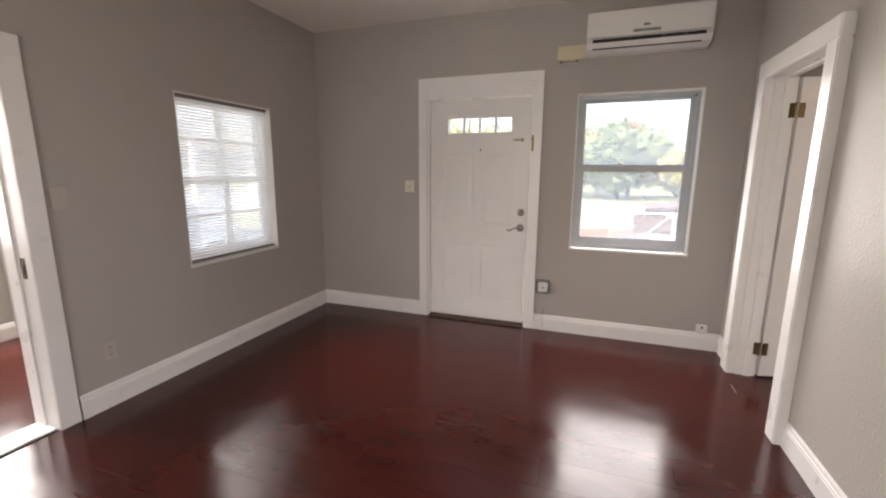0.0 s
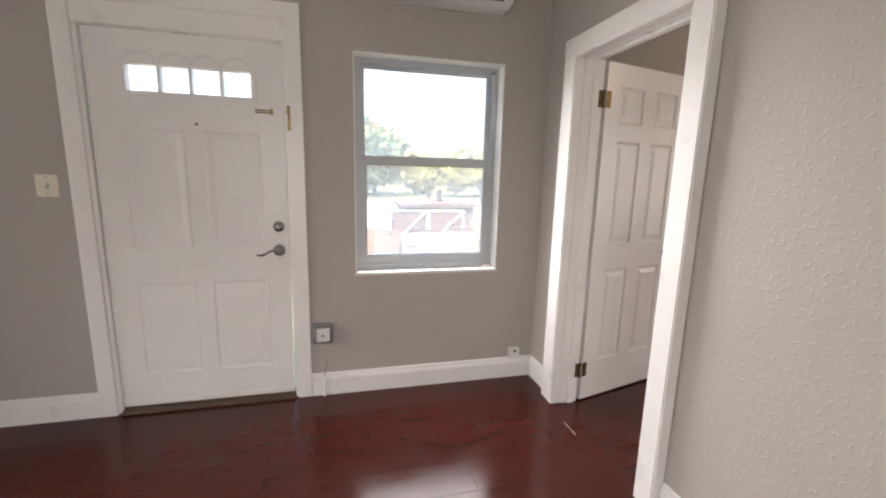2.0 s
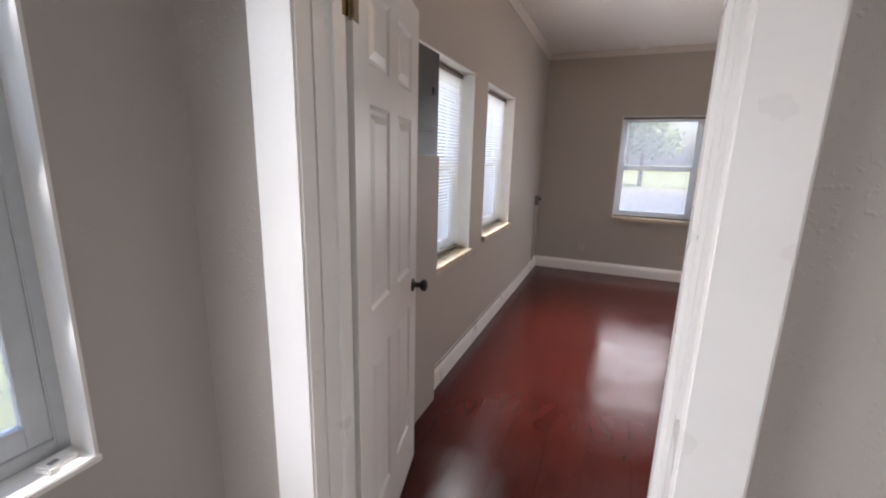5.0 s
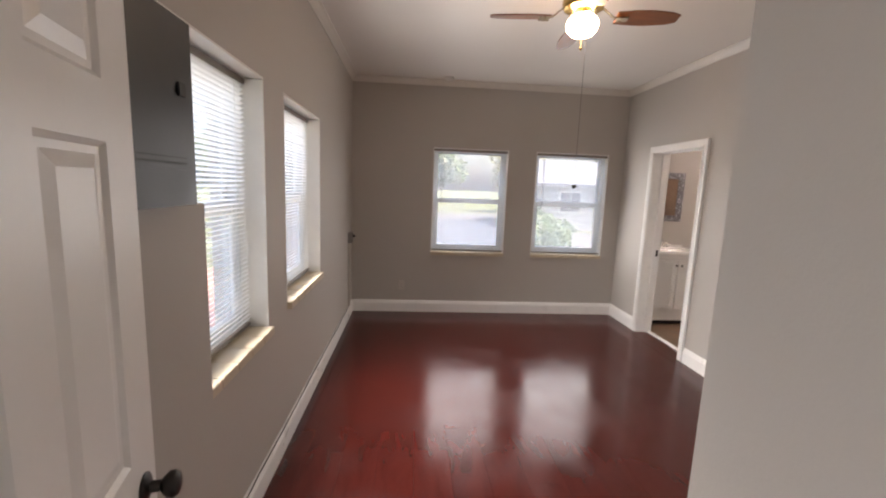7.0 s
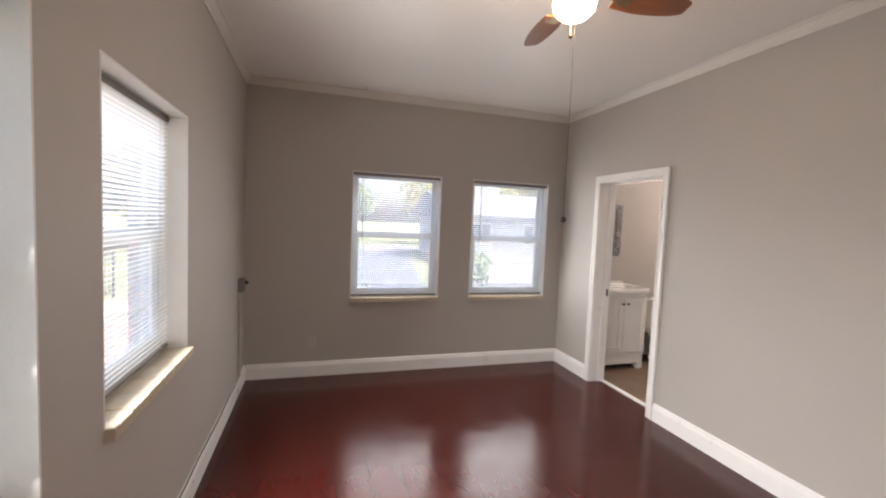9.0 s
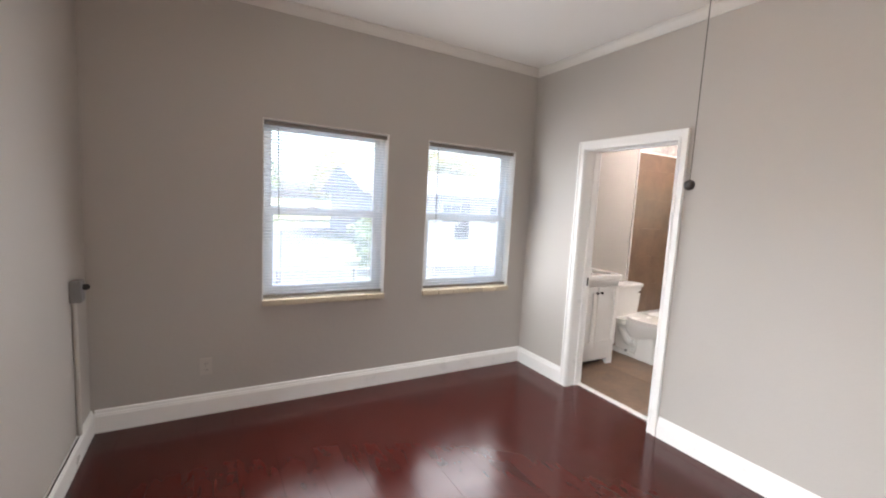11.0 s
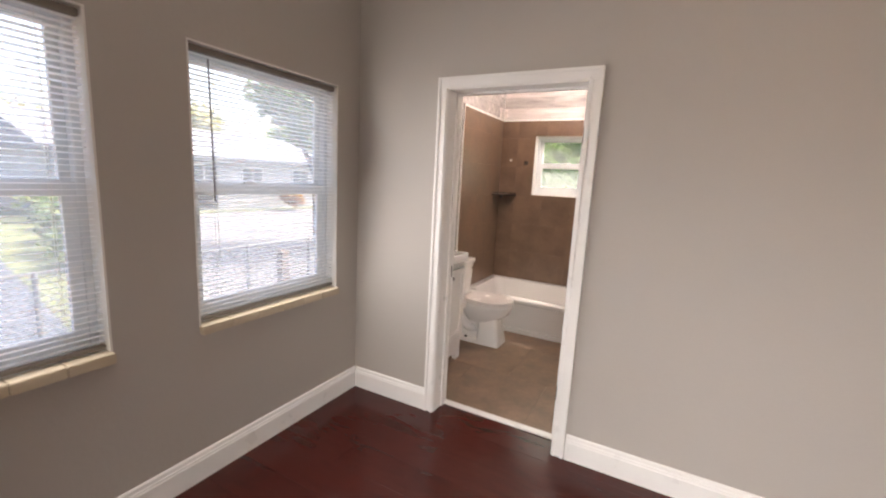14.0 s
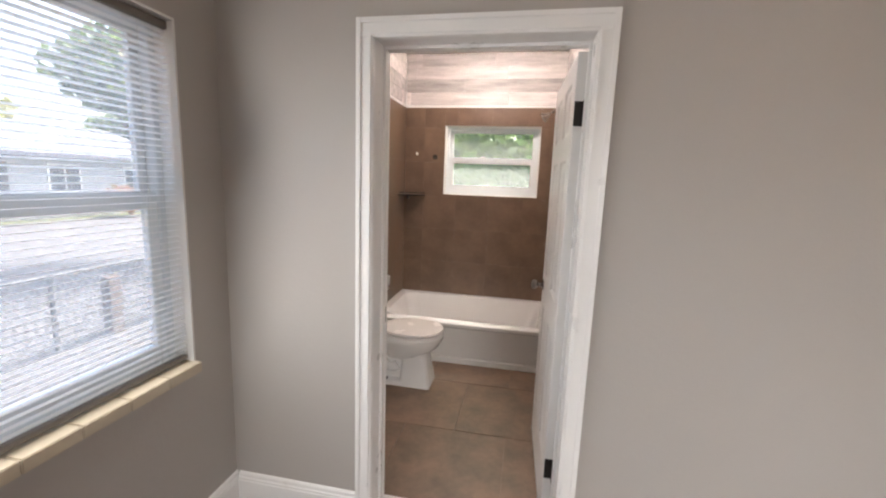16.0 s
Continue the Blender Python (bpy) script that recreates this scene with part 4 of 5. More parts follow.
# ---- bedroom fittings ----
N2 = 3.808
ch = structure("boxed_chase", boxes((5.10, 5.690, 3.748, N2, 0, 1.462)), M_WALL, "greige boxed-in chase below the breaker panel", bevel=0.003, category="chase")
pn = thing("breaker_panel", pose(5.180, N2, 1.466), "dark grey steel breaker panel with a shut door", "breaker panel")
part("box", boxes((0.0, 0.370, -0.100, 0, 0, 0.470)), M_STEEL, pn, bevel=0.004)
part("cover", boxes((-0.004, 0.374, -0.106, -0.100, -0.003, 0.474)), M_STEEL, pn, bevel=0.002)
part("door", boxes((0.040, 0.335, -0.112, -0.106, 0.090, 0.440)), M_STEEL, pn, bevel=0.002)
part("latch", boxes((0.285, 0.318, -0.118, -0.112, 0.275, 0.310)), M_DARK, pn, bevel=0.002)
part("label_strip", boxes((0.060, 0.315, -0.1135, -0.112, 0.105, 0.110), (0.060, 0.315, -0.1135, -0.112, 0.120, 0.123)), M_DARK, pn)
cd = thing("conduit", pose(5.395, N2 - 0.026, 1.940), "painted steel conduit rising from the breaker panel to the ceiling", "conduit")
part("pipe", rod(None, (0, 0, 0.0), (0, 0, CEIL - 1.940), 0.019, 14), M_PAINTED, cd, smooth=True)
part("connector", lathe([(0.027, 0), (0.027, 0.018), (0.023, 0.020), (0.023, 0.045)], 14), M_GALV, cd)
part("strap", boxes((-0.040, 0.040, 0.0, 0.026, 0.40, 0.42)), M_PAINTED, cd)
cb = thing("surface_outlet", pose(9.02, N2, 0.880), "grey surface outlet box with a dark plug by the corner", "outlet")
part("box", boxes((0, 0.075, -0.050, 0, 0, 0.115)), M_GREYBOX, cb, bevel=0.004)
part("plug", lathe([(0.016, 0), (0.016, 0.018), (0.008, 0.028)], 12, None, pose(0.037, -0.050, 0.078, 90)), M_DARK, cb)
cn = thing("surface_conduit", pose(9.057, N2 - 0.012, 0.143), "painted surface conduit down to the baseboard", "conduit")
part("pipe", rod(None, (0, 0, 0), (0, 0, 0.737), 0.011, 10), M_PAINTED, cn)
cw = thing("cable_run", pose(5.70, N2 - 0.016, 0.146), "thin dark cable lying along the top of the baseboard", "cable")
bm = bm_new()
px = Vector((0, 0, 0.0))
for i in range(1, 28):
    q = Vector((i * 0.123, random.uniform(-0.003, 0.001), random.uniform(0.001, 0.005)))
    rod(bm, px, q, 0.0035, 5)
    px = q
part("wire", bm, M_CABLE, cw)
sm = thing("smoke_alarm", pose(9.20, 2.72, CEIL), "small round white smoke alarm on the ceiling", "smoke alarm")
part("body", lathe([(0.055, 0), (0.055, -0.012), (0.048, -0.026), (0.020, -0.030)], 24), M_PVC, sm, smooth=True)

fan = thing("ceiling_fan", pose(6.82, 2.15, CEIL), "ceiling fan with walnut blades and a lit opal globe", "ceiling fan")
part("canopy", lathe([(0.065, 0), (0.065, -0.010), (0.050, -0.035), (0.022, -0.045)], 24), M_FANBRASS, fan, smooth=True)
part("motor", lathe([(0.020, -0.040), (0.022, -0.075), (0.075, -0.095), (0.115, -0.115), (0.120, -0.155), (0.110, -0.182), (0.070, -0.194), (0.045, -0.196)], 28), M_FANBRASS, fan, smooth=True)
part("light_fitter", lathe([(0.045, -0.190), (0.048, -0.200), (0.040, -0.205), (0.045, -0.212), (0.056, -0.220)], 24), M_FANBRASS, fan, "polished brass fitter", smooth=True)
part("globe", lathe([(0.048, -0.214), (0.066, -0.226), (0.084, -0.245), (0.090, -0.270), (0.082, -0.300), (0.060, -0.322), (0.030, -0.334), (0.006, -0.337)], 28), M_GLOBE, fan, "lit opal glass globe", smooth=True)
FAN0 = -8.0
for i in range(4):
    turn = pose(0, 0, 0, 0, 0, FAN0 + 90 * i)
    bl = []
    for k in range(9):
        x = 0.185 + 0.345 * k / 8
        hw = 0.052 + 0.016 * math.sin(math.pi * min(1, k / 7)) + (0.0 if k < 8 else -0.020)
        bl.append([(x, -hw, -0.004 + hw * 0.20), (x, hw, -0.004 - hw * 0.20), (x, hw, 0.003 - hw * 0.20), (x, -hw, 0.003 + hw * 0.20)])
    b = part("blade", loft(bl), M_FANWOOD, fan, bevel=0.001)
    b.matrix_local = turn @ pose(0, 0, -0.226)
    bm = loft([[(x, -0.012, z), (x, 0.012, z), (x, 0.012, z + 0.005), (x, -0.012, z + 0.005)] for x, z in ((0.090, 0.048), (0.120, 0.040), (0.165, 0.002), (0.200, -0.010))])
    box(bm, 0.190, 0.250, -0.032, 0.032, -0.012, -0.007)
    rod(bm, (0.215, 0.018, -0.016), (0.215, 0.018, -0.006), 0.005, 8)
    rod(bm, (0.215, -0.018, -0.016), (0.215, -0.018, -0.006), 0.005, 8)
    br = part("blade_iron", bm, M_BRASS, fan)
    br.matrix_local = turn @ pose(0, 0, -0.226)
bm = bm_new()
z = -0.16
while z > -0.375:
    rod(bm, (0.050, -0.02, z), (0.050, -0.02, z - 0.007), 0.0014, 5)
    z -= 0.009
lathe([(0.003, 0), (0.008, -0.006), (0.008, -0.014), (0.003, -0.020)], 10, bm, pose(0.050, -0.02, -0.370))
part("light_chain", bm, M_FANBRASS, fan, "short beaded light chain")
bm = rod(None, (0.085, -0.062, -0.12), (0.088, -0.064, -1.175), 0.0011, 5)
part("fan_cord", bm, M_CABLE, fan, "long dark pull cord")
part("cord_knob", lathe([(0.004, 0.014), (0.012, 0.008), (0.0135, 0.0), (0.011, -0.008), (0.004, -0.013)], 14, None, pose(0.088, -0.064, -1.185)), M_BRONZE, fan, "dark wooden cord knob", smooth=True)

# ---- bathroom ----
BX, BY = 9.35, -2.075
tub = thing("bathtub", pose(7.830, -2.062, 0), "white built-in bathtub below the brown tile", "bathtub")
L, Wd, H = 1.508, 0.880, 0.343


def rr(x0, x1, y0, y1, z, r, n=5):
    out = []
    for cx, cy, a0 in ((x1 - r, y1 - r, 0), (x0 + r, y1 - r, 90), (x0 + r, y0 + r, 180), (x1 - r, y0 + r, 270)):
        for k in range(n + 1):
            a = radians(a0 + 90 * k / n)
            out.append((cx + r * math.cos(a), cy + r * math.sin(a), z))
    return out


rings = [rr(0, L, 0, Wd - 0.022, 0.0, 0.004), rr(0, L, 0, Wd - 0.022, H - 0.05, 0.004), rr(0, L, 0, Wd, H - 0.035, 0.006), rr(0, L, 0, Wd, H - 0.010, 0.010), rr(0.006, L - 0.006, 0.006, Wd - 0.012, H, 0.012),
         rr(0.075, L - 0.070, 0.055, Wd - 0.085, H, 0.09), rr(0.085, L - 0.080, 0.065, Wd - 0.095, H - 0.014, 0.10), rr(0.125, L - 0.150, 0.110, Wd - 0.135, 0.10, 0.12), rr(0.170, L - 0.220, 0.150, Wd - 0.180, 0.065, 0.12)]
part("shell", loft(rings), M_PORC, tub, smooth=True)
part("rim_wall", boxes((0.0, L, 0.0, 0.030, H, H + 0.006), (L - 0.028, L, 0.030, 0.60, H, H + 0.005)), M_PORC, tub, "raised rim against the tile", bevel=0.010)
part("skirt_base", boxes((0.0, L, Wd - 0.022, Wd + 0.012, 0.0, 0.045)), M_TRIM, tub, "white base strip along the floor", bevel=0.004)
part("overflow_plate", lathe([(0.032, 0), (0.032, 0.005), (0.020, 0.008)], 18, None, pose(0.092, Wd / 2, 0.290, 0, 90)), M_NICKEL, tub)
tp = thing("tub_spout", pose(7.832, -1.62, 0.62), "dark nickel tub spout over the rim", "tub faucet")
bm = rod(None, (0, 0, 0), (0.105, 0, 0.002), 0.020, 12)
rod(bm, (0.105, 0, 0.004), (0.118, 0, -0.026), 0.019, 12, 0.016)
part("spout", bm, M_NICKEL, tp, smooth=True)
sh = thing("shower_head", pose(7.832, -1.62, 2.09), "nickel shower head on a bent arm", "shower head")
bm = rod(None, (0, 0, 0), (0.09, 0, 0.012), 0.009, 10)
rod(bm, (0.09, 0, 0.012), (0.155, 0, -0.030), 0.009, 10)
part("arm", bm, M_NICKEL, sh, smooth=True)
part("head", lathe([(0.010, 0), (0.018, 0.02), (0.040, 0.050), (0.042, 0.060), (0.036, 0.062)], 18, None, pose(0.150, 0, -0.026, 0, 123)), M_NICKEL, sh, smooth=True)
part("flange", lathe([(0.030, 0), (0.028, 0.006), (0.012, 0.012)], 16, None, pose(0, 0, 0, 0, 90)), M_NICKEL, sh)
shelf = thing("corner_shelf", pose(9.335, -2.060, 1.335), "dark bronze corner shelf in the tub surround", "shelf")
bm = loft([[(0, 0, z), (-0.215, 0, z), (-0.210, 0.05, z), (-0.160, 0.15, z), (-0.06, 0.215, z), (0, 0.23, z)] for z in (0, 0.012)])
part("tray", bm, M_BRONZE, shelf, bevel=0.002)
bm = rod(None, (-0.208, 0.012, 0.03), (-0.155, 0.148, 0.03), 0.005, 8)
rod(bm, (-0.155, 0.148, 0.03), (-0.012, 0.224, 0.03), 0.005, 8)
part("rail", bm, M_BRONZE, shelf)
part("bracket", boxes((-0.05, -0.035, 0.0, 0.06, -0.035, 0.0)), M_BRONZE, shelf)
hk = thing("robe_hook", pose(9.03, -2.062, 1.715), "small dark square hook plate on the tile", "hook")
part("plate", boxes((-0.022, 0.022, 0, 0.010, -0.02, 0.022)), M_BRONZE, hk, bevel=0.002)
part("peg", rod(None, (0, 0.010, 0), (0, 0.028, 0.004), 0.006, 8), M_BRONZE, hk)
cp = thing("hole_plug", pose(9.215, -2.062, 1.745), "small white cap over a hole in the tile", "cap")
part("disc", lathe([(0.014, 0), (0.013, 0.005), (0.006, 0.007)], 14, None, pose(0, 0, 0, -90)), M_PVC, cp)

wc = thing("toilet", pose(BX, -0.80, 0, 0, 0, 90), "white porcelain toilet with the lid shut", "toilet")
# local: x along the wall, y away from the wall is +y after the turn
part("tank", loft([rr(-0.205, 0.205, 0.015, 0.195, 0.385, 0.04), rr(-0.215, 0.215, 0.012, 0.205, 0.55, 0.045), rr(-0.225, 0.225, 0.010, 0.212, 0.700, 0.05)]), M_PORC, wc, smooth=True)
part("tank_lid", loft([rr(-0.236, 0.236, 0.004, 0.222, 0.700, 0.05), rr(-0.240, 0.240, 0.002, 0.226, 0.712, 0.05), rr(-0.238, 0.238, 0.004, 0.222, 0.735, 0.05), rr(-0.20, 0.20, 0.03, 0.19, 0.742, 0.05)]), M_PORC, wc, smooth=True)
part("bowl", loft([oval(0, 0.40, 0.200, 0.095, 0.130), oval(0, 0.42, 0.235, 0.125, 0.175), oval(0, 0.440, 0.290, 0.165, 0.225), oval(0, 0.455, 0.345, 0.182, 0.240), oval(0, 0.460, 0.375, 0.186, 0.245), oval(0, 0.460, 0.385, 0.180, 0.238)]), M_PORC, wc, smooth=True)
part("pedestal", loft([rr(-0.114, 0.114, 0.40, 0.628, 0.0, 0.022), rr(-0.110, 0.110, 0.405, 0.622, 0.05, 0.030), rr(-0.096, 0.096, 0.41, 0.600, 0.18, 0.035), rr(-0.100, 0.100, 0.40, 0.590, 0.25, 0.045)]), M_PORC, wc, smooth=True)
part("foot_plate", loft([rr(-0.112, 0.112, 0.11, 0.45, 0.0, 0.030), rr(-0.110, 0.110, 0.11, 0.45, 0.030, 0.030), rr(-0.098, 0.098, 0.12, 0.44, 0.040, 0.030)]), M_PORC, wc, smooth=True)
part("rear_column", loft([rr(-0.050, 0.050, 0.12, 0.46, 0.03, 0.030), rr(-0.055, 0.055, 0.10, 0.46, 0.20, 0.030), rr(-0.120, 0.120, 0.04, 0.42, 0.335, 0.05)]), M_PORC, wc, smooth=True)
part("deck", loft([rr(-0.175, 0.175, 0.02, 0.30, 0.330, 0.05), rr(-0.18, 0.18, 0.02, 0.31, 0.384, 0.05)]), M_PORC, wc, smooth=True)
for sx in (1, -1):
    bm = bm_new()
    pv = Vector((0.060 * sx, 0.17, 0.30))
    for k in range(1, 15):
        t = k / 14
        cv = Vector((0.060 * sx, 0.17 + 0.21 * t, 0.30 - 0.20 * math.sin(t * math.pi * 0.62) + 0.03 * t))
        rod(bm, pv, cv, 0.036, 12)
        pv = cv
    part("trapway", bm, M_PORC, wc, "bulging trapway on the side", smooth=True)
bm = bm_new()
part("seat", loft([oval(0, 0.472, 0.386, 0.186, 0.222, p=2.2), oval(0, 0.472, 0.392, 0.190, 0.227, p=2.2), oval(0, 0.472, 0.402, 0.186, 0.222, p=2.2)]), M_SEAT, wc, smooth=True)
part("seat_lid", loft([oval(0, 0.472, 0.409, 0.186, 0.222, p=2.2), oval(0, 0.472, 0.414, 0.190, 0.226, p=2.2), oval(0, 0.472, 0.424, 0.184, 0.220, p=2.2), oval(0, 0.472, 0.430, 0.12, 0.17, p=2.2)]), M_SEAT, wc, "shut seat lid", smooth=True)
part("flush_lever", boxes((-0.19, -0.13, 0.206, 0.222, 0.640, 0.655)), M_CHROME, wc, bevel=0.003)
part("bolt_cap", lathe([(0.014, 0.03), (0.013, 0.042), (0.006, 0.046)], 12, None, pose(0.092, 0.30, 0.008)), M_DARK, wc)
del bm

van = thing("vanity_cabinet", pose(BX, -0.345, 0, 0, 0, 90), "white shaker vanity cabinet with two doors", "vanity")
VW, VD, VH = 0.605, 0.405, 0.845
part("body", boxes((0.0, 0.018, 0.005, VD, 0.0, VH), (VW - 0.018, VW, 0.005, VD, 0.0, VH), (0.018, VW - 0.018, 0.005, VD - 0.004, 0.060, VH), (0.0, VW, VD, VD + 0.004, 0.060, 0.19), (0.0, VW, VD, VD + 0.004, 0.800, VH)), M_DOOR, van, bevel=0.002)
for sx in (0, 1):
    a = 0.0 if sx == 0 else VW - 0.07
    part("foot", loft([[(a, VD - 0.030, z), (a + (0.07 if z > 0 or sx == 0 else 0.07), VD - 0.030, z), (a + 0.07, VD + 0.004, z), (a, VD + 0.004, z)] for z in (0.0, 0.060)]), M_DOOR, van)
# board blackened to give the toe space its shade
part("toe_recess", boxes((0.070, VW - 0.070, VD - 0.090, VD - 0.080, 0.0, 0.060)), M_DARK, van, "black board for the shade in the toe recess")
for sx in (0, 1):
    a = 0.010 + sx * (VW / 2 - 0.005)
    b = a + VW / 2 - 0.015
    z0, z1 = 0.200, 0.790
    d = part("door", boxes((a, a + 0.052, VD + 0.004, VD + 0.022, z0, z1), (b - 0.052, b, VD + 0.004, VD + 0.022, z0, z1), (a + 0.052, b - 0.052, VD + 0.004, VD + 0.022, z0, z0 + 0.055), (a + 0.052, b - 0.052, VD + 0.004, VD + 0.022, z1 - 0.055, z1), (a + 0.052, b - 0.052, VD + 0.004, VD + 0.012, z0 + 0.055, z1 - 0.055)), M_DOOR, van, bevel=0.001)
    kx = b - 0.026 if sx == 0 else a + 0.026
    part("pull", lathe([(0.006, 0), (0.006, 0.012), (0.013, 0.018), (0.013, 0.026), (0.006, 0.029)], 14, None, pose(kx, VD + 0.022, z1 - 0.055, -90)), M_BRONZE, d, "dark bronze pull", smooth=True)
st = thing("sink_top", pose(BX, -0.345, VH, 0, 0, 90), "thick white cultured marble sink top on the vanity", "sink")
part("slab", loft([rr(-0.006, VW + 0.006, 0.002, VD + 0.030, 0.0, 0.006), rr(-0.008, VW + 0.008, 0.002, VD + 0.034, 0.012, 0.008), rr(-0.008, VW + 0.008, 0.002, VD + 0.034, 0.055, 0.008), rr(-0.004, VW + 0.004, 0.006, VD + 0.030, 0.060, 0.008), rr(0.06, VW - 0.06, 0.085, VD - 0.015, 0.060, 0.05), rr(0.075, VW - 0.075, 0.10, VD - 0.03, 0.030, 0.05)]), M_PORC, st, smooth=True)
part("backsplash", boxes((0.0, VW, 0.002, 0.018, 0.060, 0.085)), M_PORC, st, bevel=0.004)
part("drain", lathe([(0.022, 0.0305), (0.020, 0.034)], 14, None, pose(VW / 2, 0.24, 0)), M_CHROME, st)
fc = thing("basin_faucet", pose(BX, -0.345 + VW / 2, VH + 0.060, 0, 0, 90), "chrome basin faucet on the sink top", "faucet")
bm = lathe([(0.024, 0), (0.022, 0.010), (0.014, 0.020), (0.013, 0.085)], 14, None, pose(0, 0.055, 0))
rod(bm, (0, 0.055, 0.080), (0, 0.140, 0.062), 0.010, 10)
part("spout", bm, M_CHROME, fc, smooth=True)
for x in (-0.055, 0.055):
    bm = lathe([(0.020, 0), (0.017, 0.020), (0.010, 0.032)], 12, None, pose(x, 0.055, 0))
    rod(bm, (x, 0.055, 0.030), (x * 1.9, 0.062, 0.040), 0.006, 8)
    part("tap_handle", bm, M_CHROME, fc, smooth=True)
mi = thing("wall_mirror", pose(BX, -0.275, 1.225, 0, 0, 90), "small mirror in a silver mosaic frame above the sink", "mirror")
part("frame", boxes((0, 0.46, 0.0, 0.022, 0, 0.075), (0, 0.46, 0.0, 0.022, 0.525, 0.60), (0, 0.075, 0.0, 0.022, 0.075, 0.525), (0.385, 0.46, 0.0, 0.022, 0.075, 0.525)), M_MOSAIC, mi, "sparkling silver mosaic frame", bevel=0.003)
part("glass", boxes((0.075, 0.385, 0.004, 0.010, 0.075, 0.525)), M_MIRROR, mi)
bl_ = thing("bath_ceiling_light", pose(8.50, -1.25, CEIL - 0.08), "lit round ceiling lamp in the bathroom", "ceiling lamp")
part("base", lathe([(0.13, 0), (0.13, -0.015), (0.12, -0.020)], 24), M_PVC, bl_)
part("diffuser", lathe([(0.115, -0.018), (0.118, -0.045), (0.095, -0.075), (0.050, -0.092), (0.01, -0.096)], 24), M_BATHGLOW, bl_, "glowing opal dome", smooth=True)

# ---- outdoors ----
GZ = -0.60
g = structure("ground", boxes((-400, 400, -400, 400, GZ - 0.3, GZ)), M_GRASS, "dry patchy lawn around the house")
structure("driveway", loft([[(9.9, 6.0, z), (9.9, 1.2, z), (15.9, 0.2, z), (33, -2.6, z), (33, 2.2, z), (18, 4.4, z)] for z in (GZ, GZ + 0.012)]), M_ASPH, "pale worn asphalt driveway", category="driveway")
structure("road", boxes((33, 40, -200, 200, GZ, GZ + 0.010)), M_CONC, "pale sunlit street", category="road")
structure("parking_lot", boxes((-40, 27, 16.5, 31, GZ, GZ + 0.010)), M_YARD, "bright bare concrete yard behind the fences", category="yard")
structure("side_pavement", loft([[(10.0, 1.05, z), (10.0, -24, z), (26, -24, z), (26, -5.2, z), (14.5, 0.1, z)] for z in (GZ, GZ + 0.011)]), M_CONC, "pale concrete apron by the chain-link fence", category="pavement")
patio = structure("patio", boxes((6.4, 14.6, 4.07, 6.9, GZ, -0.16)), M_BRICKDECK, "low red brick patio outside the bedroom windows")
structure("porch_floor", boxes((-3.2, 0.40, 2.24, 5.6, GZ, -0.10)), M_CONC, "pale porch slab beside the living room", category="porch")
structure("porch_roof", boxes((-0.45, 0.40, 2.24, 5.7, 2.42, 2.55)), M_TRIM, "white boarded porch roof", category="porch")

po = thing("porch_screen", pose(-3.1, 2.3, -0.10), "white and faded blue porch screen wall", "porch")
for y in (0.0, 1.05, 2.1, 3.2):
    part("post", boxes((-0.05, 0.05, y - 0.05, y + 0.05, 0, 2.40)), M_TRIM, po)
part("rail", boxes((-0.03, 0.03, 0.05, 3.15, 0.90, 0.98)), M_TRIM, po)
part("panel", boxes((-0.02, 0.02, 0.05, 3.15, 0.05, 0.90)), M_BLUE, po, "faded blue lower panel")
part("beam", boxes((-0.06, 0.06, -0.05, 3.25, 2.15, 2.35)), M_TRIM, po)

rl = thing("patio_railing", pose(6.5, 6.85, -0.16), "thin dark metal railing along the brick patio", "railing")
part("top_rail", rod(None, (0, 0, 0.86), (8.0, 0, 0.86), 0.018, 8), M_STEEL, rl)
part("bottom_rail", rod(None, (0, 0, 0.12), (8.0, 0, 0.12), 0.012, 8), M_STEEL, rl)
for i in range(7):
    part("post", boxes((i * 1.33 - 0.02, i * 1.33 + 0.02, -0.02, 0.02, 0, 0.90)), M_STEEL, rl)
for i in range(55):
    part("baluster", boxes((0.08 + i * 0.143, 0.092 + i * 0.143, -0.006, 0.006, 0.12, 0.86)), M_STEEL, rl)


def board_fence(x0, x1, y, top, material, label):
    f = thing("board_fence", pose(x0, y, GZ), label, "fence", "yard fences")
    n = int((x1 - x0) / 0.148)
    for i in range(n):
        h = top - GZ + random.uniform(-0.04, 0.03)
        a = i * 0.148
        o = part("board", boxes((a, a + 0.140, -0.011 + random.uniform(0, 0.006), 0.011, 0.02, h)), material, f)
        o.rotation_euler.y = random.uniform(-0.006, 0.006)
    for z in (0.25, top - GZ - 0.20):
        part("rail", boxes((0, x1 - x0, 0.014, 0.052, z, z + 0.09)), material, f)
    return f


